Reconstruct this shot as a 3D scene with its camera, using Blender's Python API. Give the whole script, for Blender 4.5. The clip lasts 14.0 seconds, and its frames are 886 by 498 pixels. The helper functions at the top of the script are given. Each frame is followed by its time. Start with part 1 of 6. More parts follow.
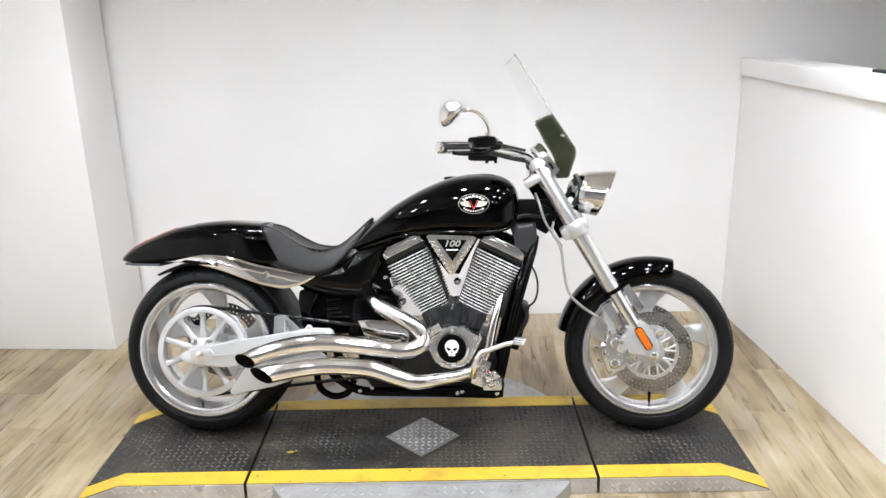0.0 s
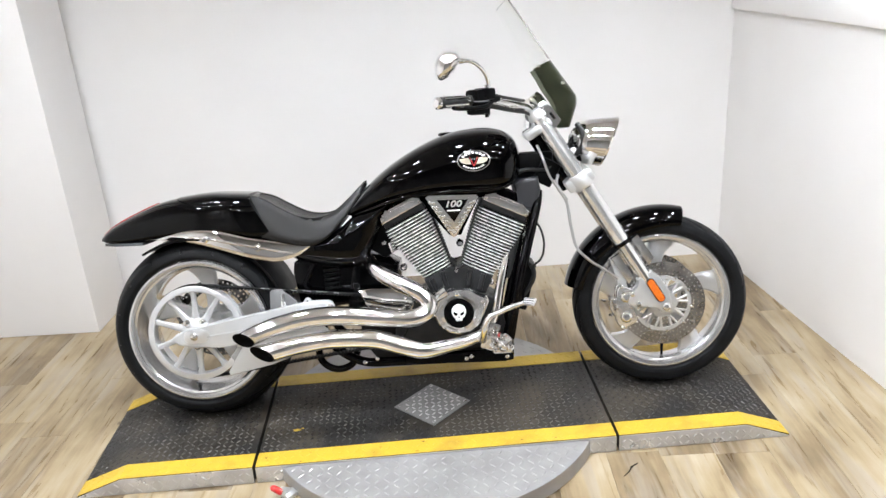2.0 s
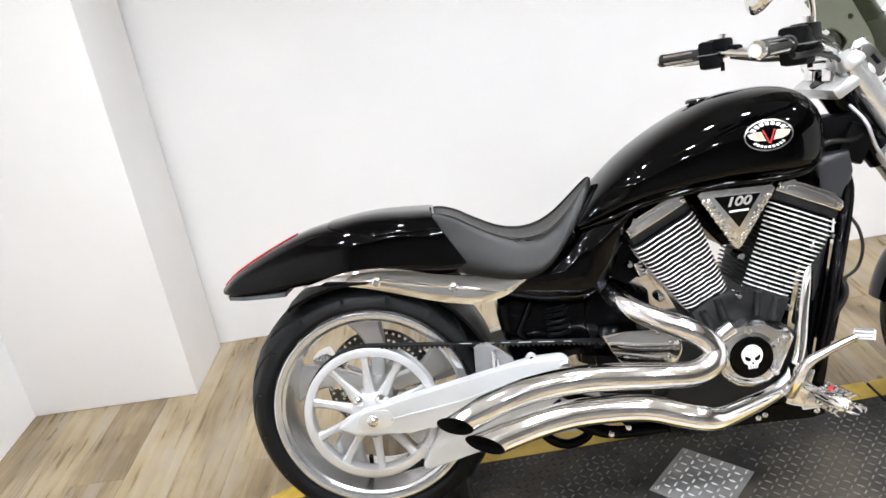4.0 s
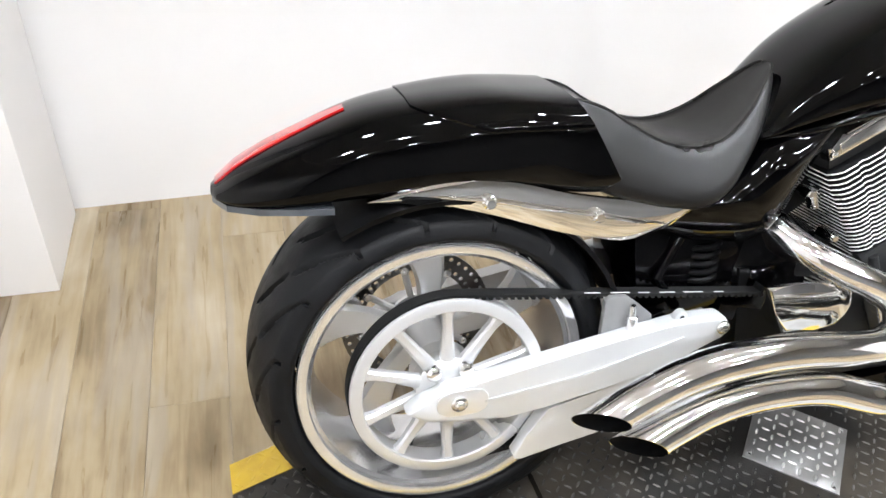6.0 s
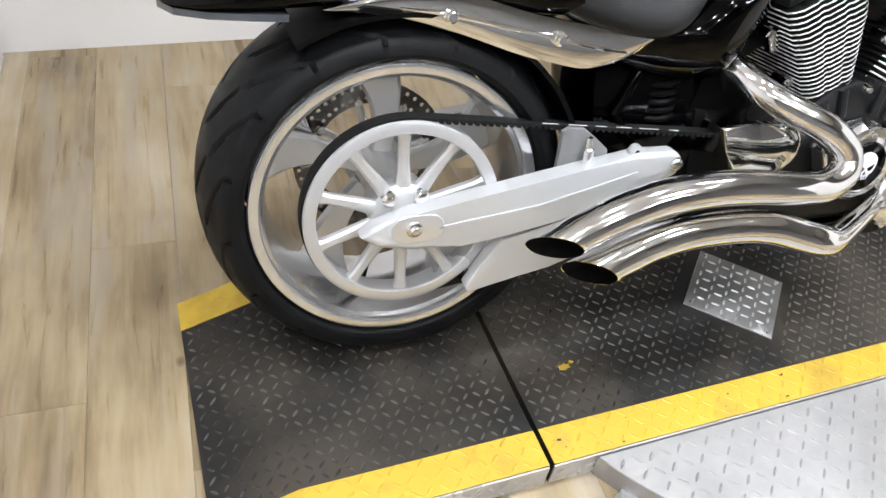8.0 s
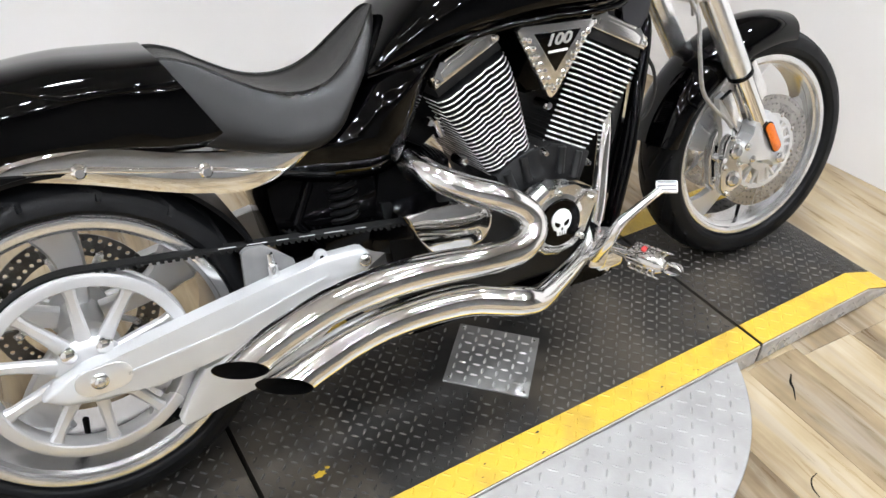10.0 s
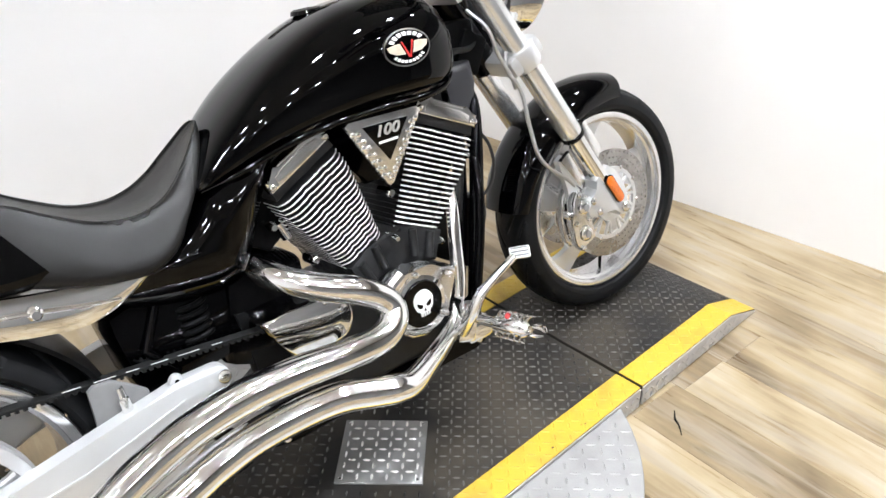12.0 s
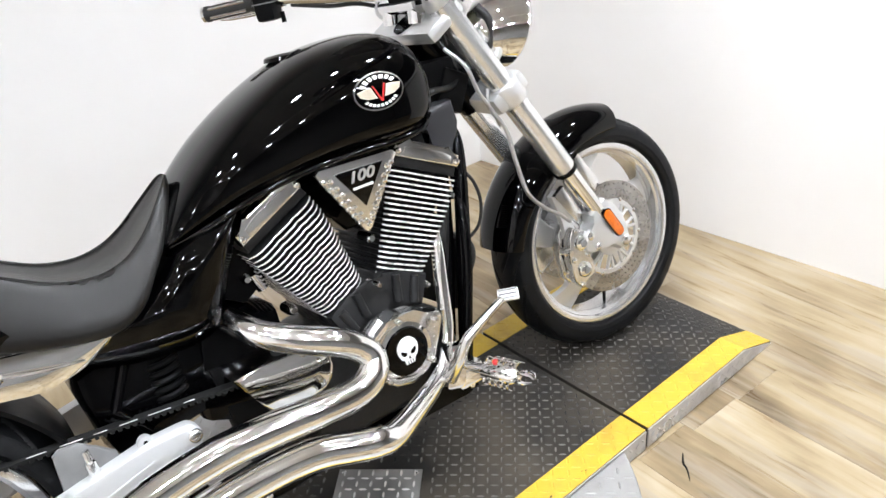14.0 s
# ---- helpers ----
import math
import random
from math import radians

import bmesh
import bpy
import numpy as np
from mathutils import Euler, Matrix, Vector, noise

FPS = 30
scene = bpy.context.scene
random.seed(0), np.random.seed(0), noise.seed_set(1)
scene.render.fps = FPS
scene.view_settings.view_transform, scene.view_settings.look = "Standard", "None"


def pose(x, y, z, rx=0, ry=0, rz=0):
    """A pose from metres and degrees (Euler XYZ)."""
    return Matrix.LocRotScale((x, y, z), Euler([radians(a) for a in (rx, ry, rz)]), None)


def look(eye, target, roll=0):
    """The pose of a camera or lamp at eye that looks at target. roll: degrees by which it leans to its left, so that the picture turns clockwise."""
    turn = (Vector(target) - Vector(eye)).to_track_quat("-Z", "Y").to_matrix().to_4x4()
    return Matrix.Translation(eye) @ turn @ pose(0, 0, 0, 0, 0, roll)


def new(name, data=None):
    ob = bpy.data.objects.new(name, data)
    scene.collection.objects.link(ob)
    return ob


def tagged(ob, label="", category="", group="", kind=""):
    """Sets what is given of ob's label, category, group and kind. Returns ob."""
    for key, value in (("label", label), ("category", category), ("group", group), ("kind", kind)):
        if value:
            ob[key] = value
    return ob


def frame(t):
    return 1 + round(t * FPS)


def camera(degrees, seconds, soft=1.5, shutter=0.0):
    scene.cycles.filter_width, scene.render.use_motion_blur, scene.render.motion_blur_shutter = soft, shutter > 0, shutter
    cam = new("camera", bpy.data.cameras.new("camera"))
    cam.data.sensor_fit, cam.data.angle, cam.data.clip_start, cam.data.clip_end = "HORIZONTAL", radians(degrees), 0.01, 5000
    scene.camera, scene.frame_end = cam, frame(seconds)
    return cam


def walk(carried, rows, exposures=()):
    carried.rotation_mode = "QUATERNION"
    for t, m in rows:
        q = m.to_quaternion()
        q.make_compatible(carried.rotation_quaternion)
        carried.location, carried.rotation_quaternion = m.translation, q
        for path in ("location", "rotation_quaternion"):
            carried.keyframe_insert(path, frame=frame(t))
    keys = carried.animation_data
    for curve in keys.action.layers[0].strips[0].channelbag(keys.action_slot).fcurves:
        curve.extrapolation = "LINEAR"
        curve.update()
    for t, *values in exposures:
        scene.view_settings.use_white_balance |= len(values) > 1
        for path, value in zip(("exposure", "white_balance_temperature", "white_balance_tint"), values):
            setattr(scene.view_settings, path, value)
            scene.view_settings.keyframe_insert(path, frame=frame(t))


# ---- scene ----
cam = camera(60.0, 14.0)
PATH = [
    (0, (0.224, -2.691, 1.608), (0.112, -0.787, 1.008), -1.2),
    (0.5, (0.226, -2.694, 1.614), (0.123, -0.785, 1.026), -1.1),
    (1, (0.246, -2.699, 1.61), (0.158, -0.787, 1.029), -1.3),
    (1.5, (0.209, -2.675, 1.619), (0.154, -0.783, 0.973), -0.6),
    (2, (0.109, -2.556, 1.61), (0.071, -0.693, 0.883), -3.9),
    (2.5, (0.009, -2.356, 1.564), (-0.073, -0.51, 0.798), -3.0),
    (3, (-0.087, -2.069, 1.552), (-0.415, -0.231, 0.836), -4.9),
    (3.2, (-0.166, -2.045, 1.518), (-0.473, -0.192, 0.83), -6.0),
    (5.3, (-1.049, -1.061, 1.468), (-0.606, 0.597, 0.442), -0.9),
    (5.5, (-1.099, -1.024, 1.447), (-0.592, 0.601, 0.396), 1.3),
    (6, (-1.118, -0.979, 1.376), (-0.652, 0.543, 0.165), 4.4),
    (6.5, (-1.139, -0.994, 1.3), (-0.672, 0.415, -0.041), 7.7),
    (7, (-1.15, -1.018, 1.266), (-0.667, 0.341, -0.12), 10.3),
    (7.2, (-1.156, -1.022, 1.259), (-0.675, 0.33, -0.134), 10.4),
    (9.3, (-0.985, -1.113, 1.309), (-0.174, 0.197, 0.035), 7.0),
    (9.5, (-0.924, -1.126, 1.335), (-0.122, 0.24, 0.115), 5.1),
    (10, (-0.789, -1.18, 1.357), (0.027, 0.188, 0.147), 3.1),
    (10.5, (-0.718, -1.197, 1.36), (0.185, 0.137, 0.174), -0.7),
    (11, (-0.699, -1.217, 1.35), (0.324, 0.036, 0.173), -0.7),
    (11.5, (-0.702, -1.232, 1.368), (0.351, 0.048, 0.25), -1.0),
    (12, (-0.702, -1.232, 1.376), (0.373, 0.1, 0.341), -1.6),
    (12.5, (-0.71, -1.233, 1.394), (0.366, 0.163, 0.449), -2.5),
    (13, (-0.699, -1.234, 1.412), (0.357, 0.194, 0.491), -4.6),
    (13.5, (-0.674, -1.237, 1.402), (0.411, 0.157, 0.465), -4.7),
    (14, (-0.569, -1.256, 1.387), (0.446, 0.161, 0.406), -4.9),
]
walk(cam, [(t, look(eye, target, roll)) for t, eye, target, roll in PATH],
     exposures=[(0, -0.13), (2.5, -0.16), (3, -0.12), (5.5, 0.1), (6, 0.12), (7, -0.1), (9.5, -0.30), (10, -0.24), (11, -0.06), (12, -0.05), (14, -0.06)])

# ---- light ----
# The room is lit by rows of round LED heads under the ceiling, built with the room; a faint grey world closes it.
world = bpy.data.worlds.new("world")
scene.world = world
world.use_nodes = True
wbg = world.node_tree.nodes["Background"]
wbg.inputs[0].default_value = (0.93, 0.96, 1.0, 1)
wbg.inputs[1].default_value = 0.05
scene.view_settings.exposure = 0.0
LAMP_Z = 2.45
LAMPS = [(-1.5, -2.7), (0.0, -2.7), (1.4, -2.7), (-1.5, -1.3), (0.0, -1.3), (1.25, -1.3), (-1.2, -0.2), (0.2, -0.2), (1.3, -0.2)]

# ---- materials ----
def mat(name, col, rough=0.5, metal=0.0, col2=None, scale=8.0, detail=4.0, rvar=0.0, bump=0.0, bscale=60.0,
        coat=0.0, spec=0.5, trans=0.0, emit=0.0, stretch=(1, 1, 1), rand=0.0, lo=0.35, hi=0.65, ior=1.5):
    """A node material: two colours mixed by broad noise, roughness that wanders, fine relief."""
    m = bpy.data.materials.new(name)
    m.use_nodes = True
    nt = m.node_tree
    p = nt.nodes["Principled BSDF"]
    p.inputs["Base Color"].default_value = (*col, 1)
    p.inputs["Roughness"].default_value = rough
    p.inputs["Metallic"].default_value = metal
    p.inputs["Coat Weight"].default_value = coat
    p.inputs["Coat Roughness"].default_value = 0.03
    p.inputs["Specular IOR Level"].default_value = spec
    p.inputs["Transmission Weight"].default_value = trans
    p.inputs["IOR"].default_value = ior
    if emit:
        p.inputs["Emission Color"].default_value = (*col, 1)
        p.inputs["Emission Strength"].default_value = emit
    tc = nt.nodes.new("ShaderNodeTexCoord")
    mp = nt.nodes.new("ShaderNodeMapping")
    mp.inputs["Scale"].default_value = stretch
    nt.links.new(tc.outputs["Object"], mp.inputs["Vector"])
    if col2 or rvar:
        n = nt.nodes.new("ShaderNodeTexNoise")
        n.inputs["Scale"].default_value = scale
        n.inputs["Detail"].default_value = detail
        nt.links.new(mp.outputs["Vector"], n.inputs["Vector"])
        r = nt.nodes.new("ShaderNodeMapRange")
        r.inputs["From Min"].default_value, r.inputs["From Max"].default_value = lo, hi
        nt.links.new(n.outputs["Fac"], r.inputs["Value"])
        fac = r.outputs["Result"]
        if col2:
            mx = nt.nodes.new("ShaderNodeMix")
            mx.data_type = "RGBA"
            mx.inputs["A"].default_value = (*col, 1)
            mx.inputs["B"].default_value = (*col2, 1)
            nt.links.new(fac, mx.inputs["Factor"])
            nt.links.new(mx.outputs["Result"], p.inputs["Base Color"])
        if rvar:
            rr = nt.nodes.new("ShaderNodeMapRange")
            rr.inputs["To Min"].default_value, rr.inputs["To Max"].default_value = max(rough - rvar, 0.01), rough + rvar
            nt.links.new(fac, rr.inputs["Value"])
            nt.links.new(rr.outputs["Result"], p.inputs["Roughness"])
    if bump:
        b = nt.nodes.new("ShaderNodeTexNoise")
        b.inputs["Scale"].default_value, b.inputs["Detail"].default_value = bscale, 3.0
        nt.links.new(mp.outputs["Vector"], b.inputs["Vector"])
        bu = nt.nodes.new("ShaderNodeBump")
        bu.inputs["Strength"].default_value, bu.inputs["Distance"].default_value = bump, 0.002
        nt.links.new(b.outputs["Fac"], bu.inputs["Height"])
        nt.links.new(bu.outputs["Normal"], p.inputs["Normal"])
    return m


GLOSS = mat("black_gloss_paint", (0.0004, 0.0004, 0.0005), 0.035, spec=0.22, rvar=0.012, scale=3)
FRAMEB = mat("black_frame_enamel", (0.0008, 0.0008, 0.001), 0.10, spec=0.14, rvar=0.04, scale=12)
PLASTIC = mat("black_plastic", (0.0022, 0.0022, 0.0024), 0.42, col2=(0.0045, 0.0045, 0.0048), rvar=0.08, bump=0.15, bscale=300, spec=0.08)
GREYCOVER = mat("charcoal_cover", (0.030, 0.030, 0.033), 0.4, rvar=0.08, bump=0.1, bscale=400, spec=0.35)
CHROME = mat("chrome", (0.86, 0.86, 0.86), 0.035, 1.0, rvar=0.015, scale=14)
POLISH = mat("polished_aluminium", (0.90, 0.90, 0.90), 0.18, 1.0, col2=(0.82, 0.82, 0.82), scale=20, rvar=0.06)
RIMALLOY = mat("machined_rim_alloy", (0.76, 0.76, 0.765), 0.17, 0.85, col2=(0.68, 0.68, 0.685), scale=10, rvar=0.05, bump=0.05, bscale=500)
SATIN = mat("satin_silver_paint", (0.74, 0.74, 0.74), 0.34, 0.7, col2=(0.68, 0.68, 0.68), scale=5, rvar=0.04, bump=0.04, bscale=500)
SILVER = mat("silver_swingarm_paint", (0.56, 0.565, 0.57), 0.34, 0.25, col2=(0.52, 0.525, 0.53), scale=6, rvar=0.03, bump=0.05, bscale=600)
PULLEYM = mat("silver_pulley_paint", (0.62, 0.62, 0.625), 0.30, 0.5, col2=(0.57, 0.57, 0.575), scale=6, rvar=0.03, bump=0.05, bscale=600)
FORKALU = mat("bright_fork_tube", (0.86, 0.86, 0.86), 0.22, 0.85, col2=(0.82, 0.82, 0.82), scale=6, rvar=0.04)
ENGINEB = mat("wrinkle_black_casting", (0.007, 0.007, 0.0075), 0.5, col2=(0.014, 0.014, 0.0145), scale=30, rvar=0.1, bump=0.35, bscale=420, spec=0.3)
FINEDGE = mat("machined_fin", (0.92, 0.92, 0.92), 0.30, 0.4, rvar=0.08, scale=40)
RUBBER = mat("tyre_rubber", (0.0048, 0.005, 0.0056), 0.48, col2=(0.008, 0.0083, 0.0092), scale=25, rvar=0.1, bump=0.2, bscale=350, spec=0.16)
INLAYM = mat("dull_steel_tread_plate", (0.27, 0.266, 0.26), 0.36, 0.5, col2=(0.20, 0.197, 0.192), scale=8, detail=7, rvar=0.06)
CASTGREY = mat("cast_grey_bracket", (0.15, 0.15, 0.152), 0.4, col2=(0.19, 0.19, 0.19), scale=20, rvar=0.05)
GRIPRUB = mat("grip_rubber", (0.012, 0.012, 0.012), 0.6, rvar=0.1, bump=0.3, bscale=250)
LEATHER = mat("black_seat_vinyl", (0.0065, 0.006, 0.0056), 0.30, col2=(0.009, 0.0085, 0.008), scale=6, rvar=0.03, bump=0.2, bscale=700, spec=0.28)
BELTM = mat("toothed_belt", (0.010, 0.010, 0.010), 0.7, spec=0.15, rvar=0.1, bump=0.2, bscale=300)
DISCM = mat("brake_disc_steel", (0.36, 0.35, 0.335), 0.30, 1.0, col2=(0.44, 0.43, 0.42), scale=16, rvar=0.07)
DARKDISC = mat("dark_brake_disc_steel", (0.10, 0.095, 0.09), 0.3, 1.0, col2=(0.16, 0.155, 0.15), scale=16, rvar=0.07)
SOOT = mat("soot_black", (0.0025, 0.0025, 0.0025), 0.9, rvar=0.05, spec=0.1)
PIPECHROME = mat("heat_worn_chrome", (0.90, 0.90, 0.90), 0.085, 1.0, rvar=0.03, scale=16)
AMBER = mat("amber_reflector", (0.75, 0.17, 0.01), 0.18, coat=0.8, col2=(0.62, 0.12, 0.005), scale=120, bump=0.4, bscale=500)
REDLENS = mat("red_lens", (0.55, 0.02, 0.02), 0.12, coat=1.0, col2=(0.42, 0.012, 0.015), scale=30)
CLEARLIP = mat("smoked_lens", (0.05, 0.056, 0.065), 0.15, coat=0.6, col2=(0.08, 0.088, 0.10), scale=20)
LAMPBLACK = mat("lamp_housing_black", (0.02, 0.02, 0.02), 0.5, rvar=0.05)
WHITEP = mat("white_enamel", (0.82, 0.82, 0.80), 0.3, rvar=0.08)
GOLD = mat("pale_gold_enamel", (0.70, 0.62, 0.50), 0.35, 0.2, col2=(0.62, 0.54, 0.42), scale=60)
REDP = mat("red_enamel", (0.55, 0.03, 0.03), 0.3, rvar=0.05)
MIRRORG = mat("mirror_glass", (0.9, 0.9, 0.9), 0.01, 1.0)
SHIELD = mat("clear_windshield", (0.985, 0.99, 0.985), 0.0, trans=1.0, ior=1.12)
SHIELDD = mat("smoked_green_windshield", (0.21, 0.225, 0.175), 0.02, trans=1.0, ior=1.15)
HLGLASS = mat("headlamp_glass", (0.96, 0.97, 0.97), 0.01, trans=1.0, ior=1.4)
CABLE = mat("black_cable", (0.01, 0.01, 0.01), 0.45, rvar=0.08)
STEELCABLE = mat("braided_steel_hose", (0.52, 0.52, 0.52), 0.35, 0.9, bump=0.6, bscale=900)
WALLW = mat("white_wall_paint", (0.865, 0.85, 0.842), 0.62, col2=(0.835, 0.818, 0.808), scale=1.6, rvar=0.06, bump=0.12, bscale=180)
# Dark grey stands in for dim space behind the camera and past the partition.
DIMGREY = mat("dim_room_grey", (0.30, 0.30, 0.305), 0.7, col2=(0.26, 0.26, 0.265), scale=1.2, rvar=0.06, bump=0.1, bscale=150)
CEILM = mat("ceiling_paint", (0.80, 0.795, 0.79), 0.8, col2=(0.76, 0.755, 0.75), scale=1.2, bump=0.15, bscale=120)
LAMPGLOW = mat("lamp_diffuser", (0.905, 0.95, 1.015), 0.5, emit=560.0)
DECK = mat("worn_black_deck", (0.021, 0.0198, 0.0185), 0.52, spec=0.16, col2=(0.062, 0.052, 0.040), scale=4.5, detail=9, rvar=0.12, bump=0.25, bscale=220, lo=0.44, hi=0.70)
DECKTOP = mat("worn_tread_tops", (0.034, 0.033, 0.032), 0.34, spec=0.40, col2=(0.13, 0.122, 0.11), scale=7, detail=8, rvar=0.1, lo=0.45, hi=0.70)
YELLOW = mat("safety_yellow_paint", (0.55, 0.365, 0.03), 0.5, col2=(0.38, 0.24, 0.03), scale=11, detail=9, rvar=0.1, bump=0.3, bscale=260, lo=0.52, hi=0.78)
TREADALU = mat("aluminium_tread_plate", (0.39, 0.382, 0.375), 0.40, 0.4, col2=(0.29, 0.283, 0.276), scale=7, detail=8, rvar=0.1, bump=0.15, bscale=240)
# Lightened copy of the tread plate, since upright sides catch less light.
TREADLIT = mat("tread_plate_lit_copy", (0.64, 0.63, 0.62), 0.36, 0.5, col2=(0.50, 0.49, 0.48), scale=9, detail=8, rvar=0.1, bump=0.15, bscale=240)


def wood():
    """Oak-look vinyl: long streaks, pale and dark boards, knots."""
    m = bpy.data.materials.new("oak_vinyl_plank")
    m.use_nodes = True
    nt = m.node_tree
    N, L = nt.nodes.new, nt.links.new
    p = nt.nodes["Principled BSDF"]
    p.inputs["Specular IOR Level"].default_value = 0.30
    tc, oi = N("ShaderNodeTexCoord"), N("ShaderNodeObjectInfo")
    add = N("ShaderNodeVectorMath")
    cx = N("ShaderNodeCombineXYZ")
    mul = N("ShaderNodeMath")
    mul.operation = "MULTIPLY"
    mul.inputs[1].default_value = 37.0
    L(oi.outputs["Random"], mul.inputs[0])
    for k in range(3):
        L(mul.outputs[0], cx.inputs[k])
    L(tc.outputs["Object"], add.inputs[0])
    L(cx.outputs[0], add.inputs[1])
    def streak(sx, sy, detail, scale):
        mp, n = N("ShaderNodeMapping"), N("ShaderNodeTexNoise")
        mp.inputs["Scale"].default_value = (sx, sy, 1)
        n.inputs["Scale"].default_value, n.inputs["Detail"].default_value = scale, detail
        n.inputs["Distortion"].default_value = 0.6
        L(add.outputs[0], mp.inputs["Vector"])
        L(mp.outputs["Vector"], n.inputs["Vector"])
        return n.outputs["Fac"]
    broad, fine, patch_ = streak(6, 1.2, 5, 1.3), streak(34, 2.8, 7, 1.5), streak(13, 2.4, 4, 1.0)
    ramp = N("ShaderNodeValToRGB")
    e = ramp.color_ramp.elements
    e[0].position, e[0].color = 0.22, (0.130, 0.092, 0.052, 1)
    e[1].position, e[1].color = 0.80, (0.475, 0.405, 0.300, 1)
    for pos, col in ((0.40, (0.243, 0.180, 0.105, 1)), (0.52, (0.340, 0.264, 0.160, 1)), (0.64, (0.395, 0.322, 0.222, 1))):
        e.new(pos).color = col
    def blend(a, b, f):
        mx = N("ShaderNodeMix")
        mx.inputs["Factor"].default_value = f
        L(a, mx.inputs["A"])
        L(b, mx.inputs["B"])
        return mx.outputs["Result"]
    grain = blend(blend(broad, patch_, 0.50), fine, 0.24)
    spread = N("ShaderNodeMath")
    spread.operation = "MULTIPLY_ADD"
    spread.inputs[1].default_value, spread.inputs[2].default_value = 1.20, -0.15
    L(grain, spread.inputs[0])
    tone = N("ShaderNodeMath")
    tone.operation = "MULTIPLY_ADD"
    tone.inputs[1].default_value, tone.inputs[2].default_value = 0.24, -0.12
    L(oi.outputs["Random"], tone.inputs[0])
    s = N("ShaderNodeMath")
    L(spread.outputs[0], s.inputs[0])
    L(tone.outputs[0], s.inputs[1])
    # knots: a few small dark eyes, drawn out along the board
    kv, km = N("ShaderNodeTexVoronoi"), N("ShaderNodeMapping")
    kv.inputs["Scale"].default_value = 3.2
    km.inputs["Scale"].default_value = (1.5, 1.0, 1)
    L(add.outputs[0], km.inputs["Vector"])
    L(km.outputs["Vector"], kv.inputs["Vector"])
    kr = N("ShaderNodeMapRange")
    kr.inputs["From Min"].default_value, kr.inputs["From Max"].default_value = 0.012, 0.055
    kr.inputs["To Min"].default_value, kr.inputs["To Max"].default_value = -0.30, 0.0
    L(kv.outputs["Distance"], kr.inputs["Value"])
    s2 = N("ShaderNodeMath")
    L(s.outputs[0], s2.inputs[0])
    L(kr.outputs["Result"], s2.inputs[1])
    # traffic stains that run across the boards
    geo, sn = N("ShaderNodeNewGeometry"), N("ShaderNodeTexNoise")
    sn.inputs["Scale"].default_value, sn.inputs["Detail"].default_value = 2.6, 6.0
    L(geo.outputs["Position"], sn.inputs["Vector"])
    sm = N("ShaderNodeMath")
    sm.operation = "MULTIPLY_ADD"
    sm.inputs[1].default_value, sm.inputs[2].default_value = 0.62, -0.31
    L(sn.outputs["Fac"], sm.inputs[0])
    s3 = N("ShaderNodeMath")
    L(s2.outputs[0], s3.inputs[0])
    L(sm.outputs[0], s3.inputs[1])
    # rubbed ring left by dragging the ramp end round its turntable
    flat, ring, edge = N("ShaderNodeVectorMath"), N("ShaderNodeVectorMath"), N("ShaderNodeMath")
    flat.operation, ring.operation, edge.operation = "MULTIPLY", "LENGTH", "SUBTRACT"
    flat.inputs[1].default_value = (1, 1, 0)
    L(geo.outputs["Position"], flat.inputs[0])
    L(flat.outputs[0], ring.inputs[0])
    L(ring.outputs["Value"], edge.inputs[0])
    edge.inputs[1].default_value = 1.072
    far_ = N("ShaderNodeMath")
    far_.operation = "ABSOLUTE"
    L(edge.outputs[0], far_.inputs[0])
    rub, wide, side_ = N("ShaderNodeMath"), N("ShaderNodeMapRange"), N("ShaderNodeMapRange")
    wide.inputs["From Min"].default_value, wide.inputs["From Max"].default_value = 0.004, 0.060
    wide.inputs["To Min"].default_value, wide.inputs["To Max"].default_value = -0.12, 0.0
    L(far_.outputs[0], wide.inputs["Value"])
    sx_ = N("ShaderNodeSeparateXYZ")
    L(geo.outputs["Position"], sx_.inputs[0])
    side_.inputs["From Min"].default_value, side_.inputs["From Max"].default_value = 0.40, 0.62
    L(sx_.outputs["X"], side_.inputs["Value"])
    rub.operation = "MULTIPLY"
    L(wide.outputs["Result"], rub.inputs[0])
    L(side_.outputs["Result"], rub.inputs[1])
    s4 = N("ShaderNodeMath")
    L(s3.outputs[0], s4.inputs[0])
    L(rub.outputs[0], s4.inputs[1])
    L(s4.outputs[0], ramp.inputs["Fac"])
    # greyer bands among the yellow ones
    gv, gm = N("ShaderNodeMapRange"), N("ShaderNodeMix")
    gv.inputs["From Min"].default_value, gv.inputs["From Max"].default_value = 0.50, 0.64
    gv.inputs["To Max"].default_value = 0.55
    L(streak(13, 1.5, 4, 1.4), gv.inputs["Value"])
    gm.data_type = "RGBA"
    gm.inputs[7].default_value = (0.330, 0.282, 0.225, 1)
    L(gv.outputs["Result"], gm.inputs[0])
    L(ramp.outputs["Color"], gm.inputs[6])
    L(gm.outputs[2], p.inputs["Base Color"])
    rr = N("ShaderNodeMapRange")
    rr.inputs["To Min"].default_value, rr.inputs["To Max"].default_value = 0.20, 0.40
    L(fine, rr.inputs["Value"])
    L(rr.outputs["Result"], p.inputs["Roughness"])
    bu = N("ShaderNodeBump")
    bu.inputs["Strength"].default_value, bu.inputs["Distance"].default_value = 0.18, 0.001
    L(fine, bu.inputs["Height"])
    L(bu.outputs["Normal"], p.inputs["Normal"])
    return m


WOOD = wood()

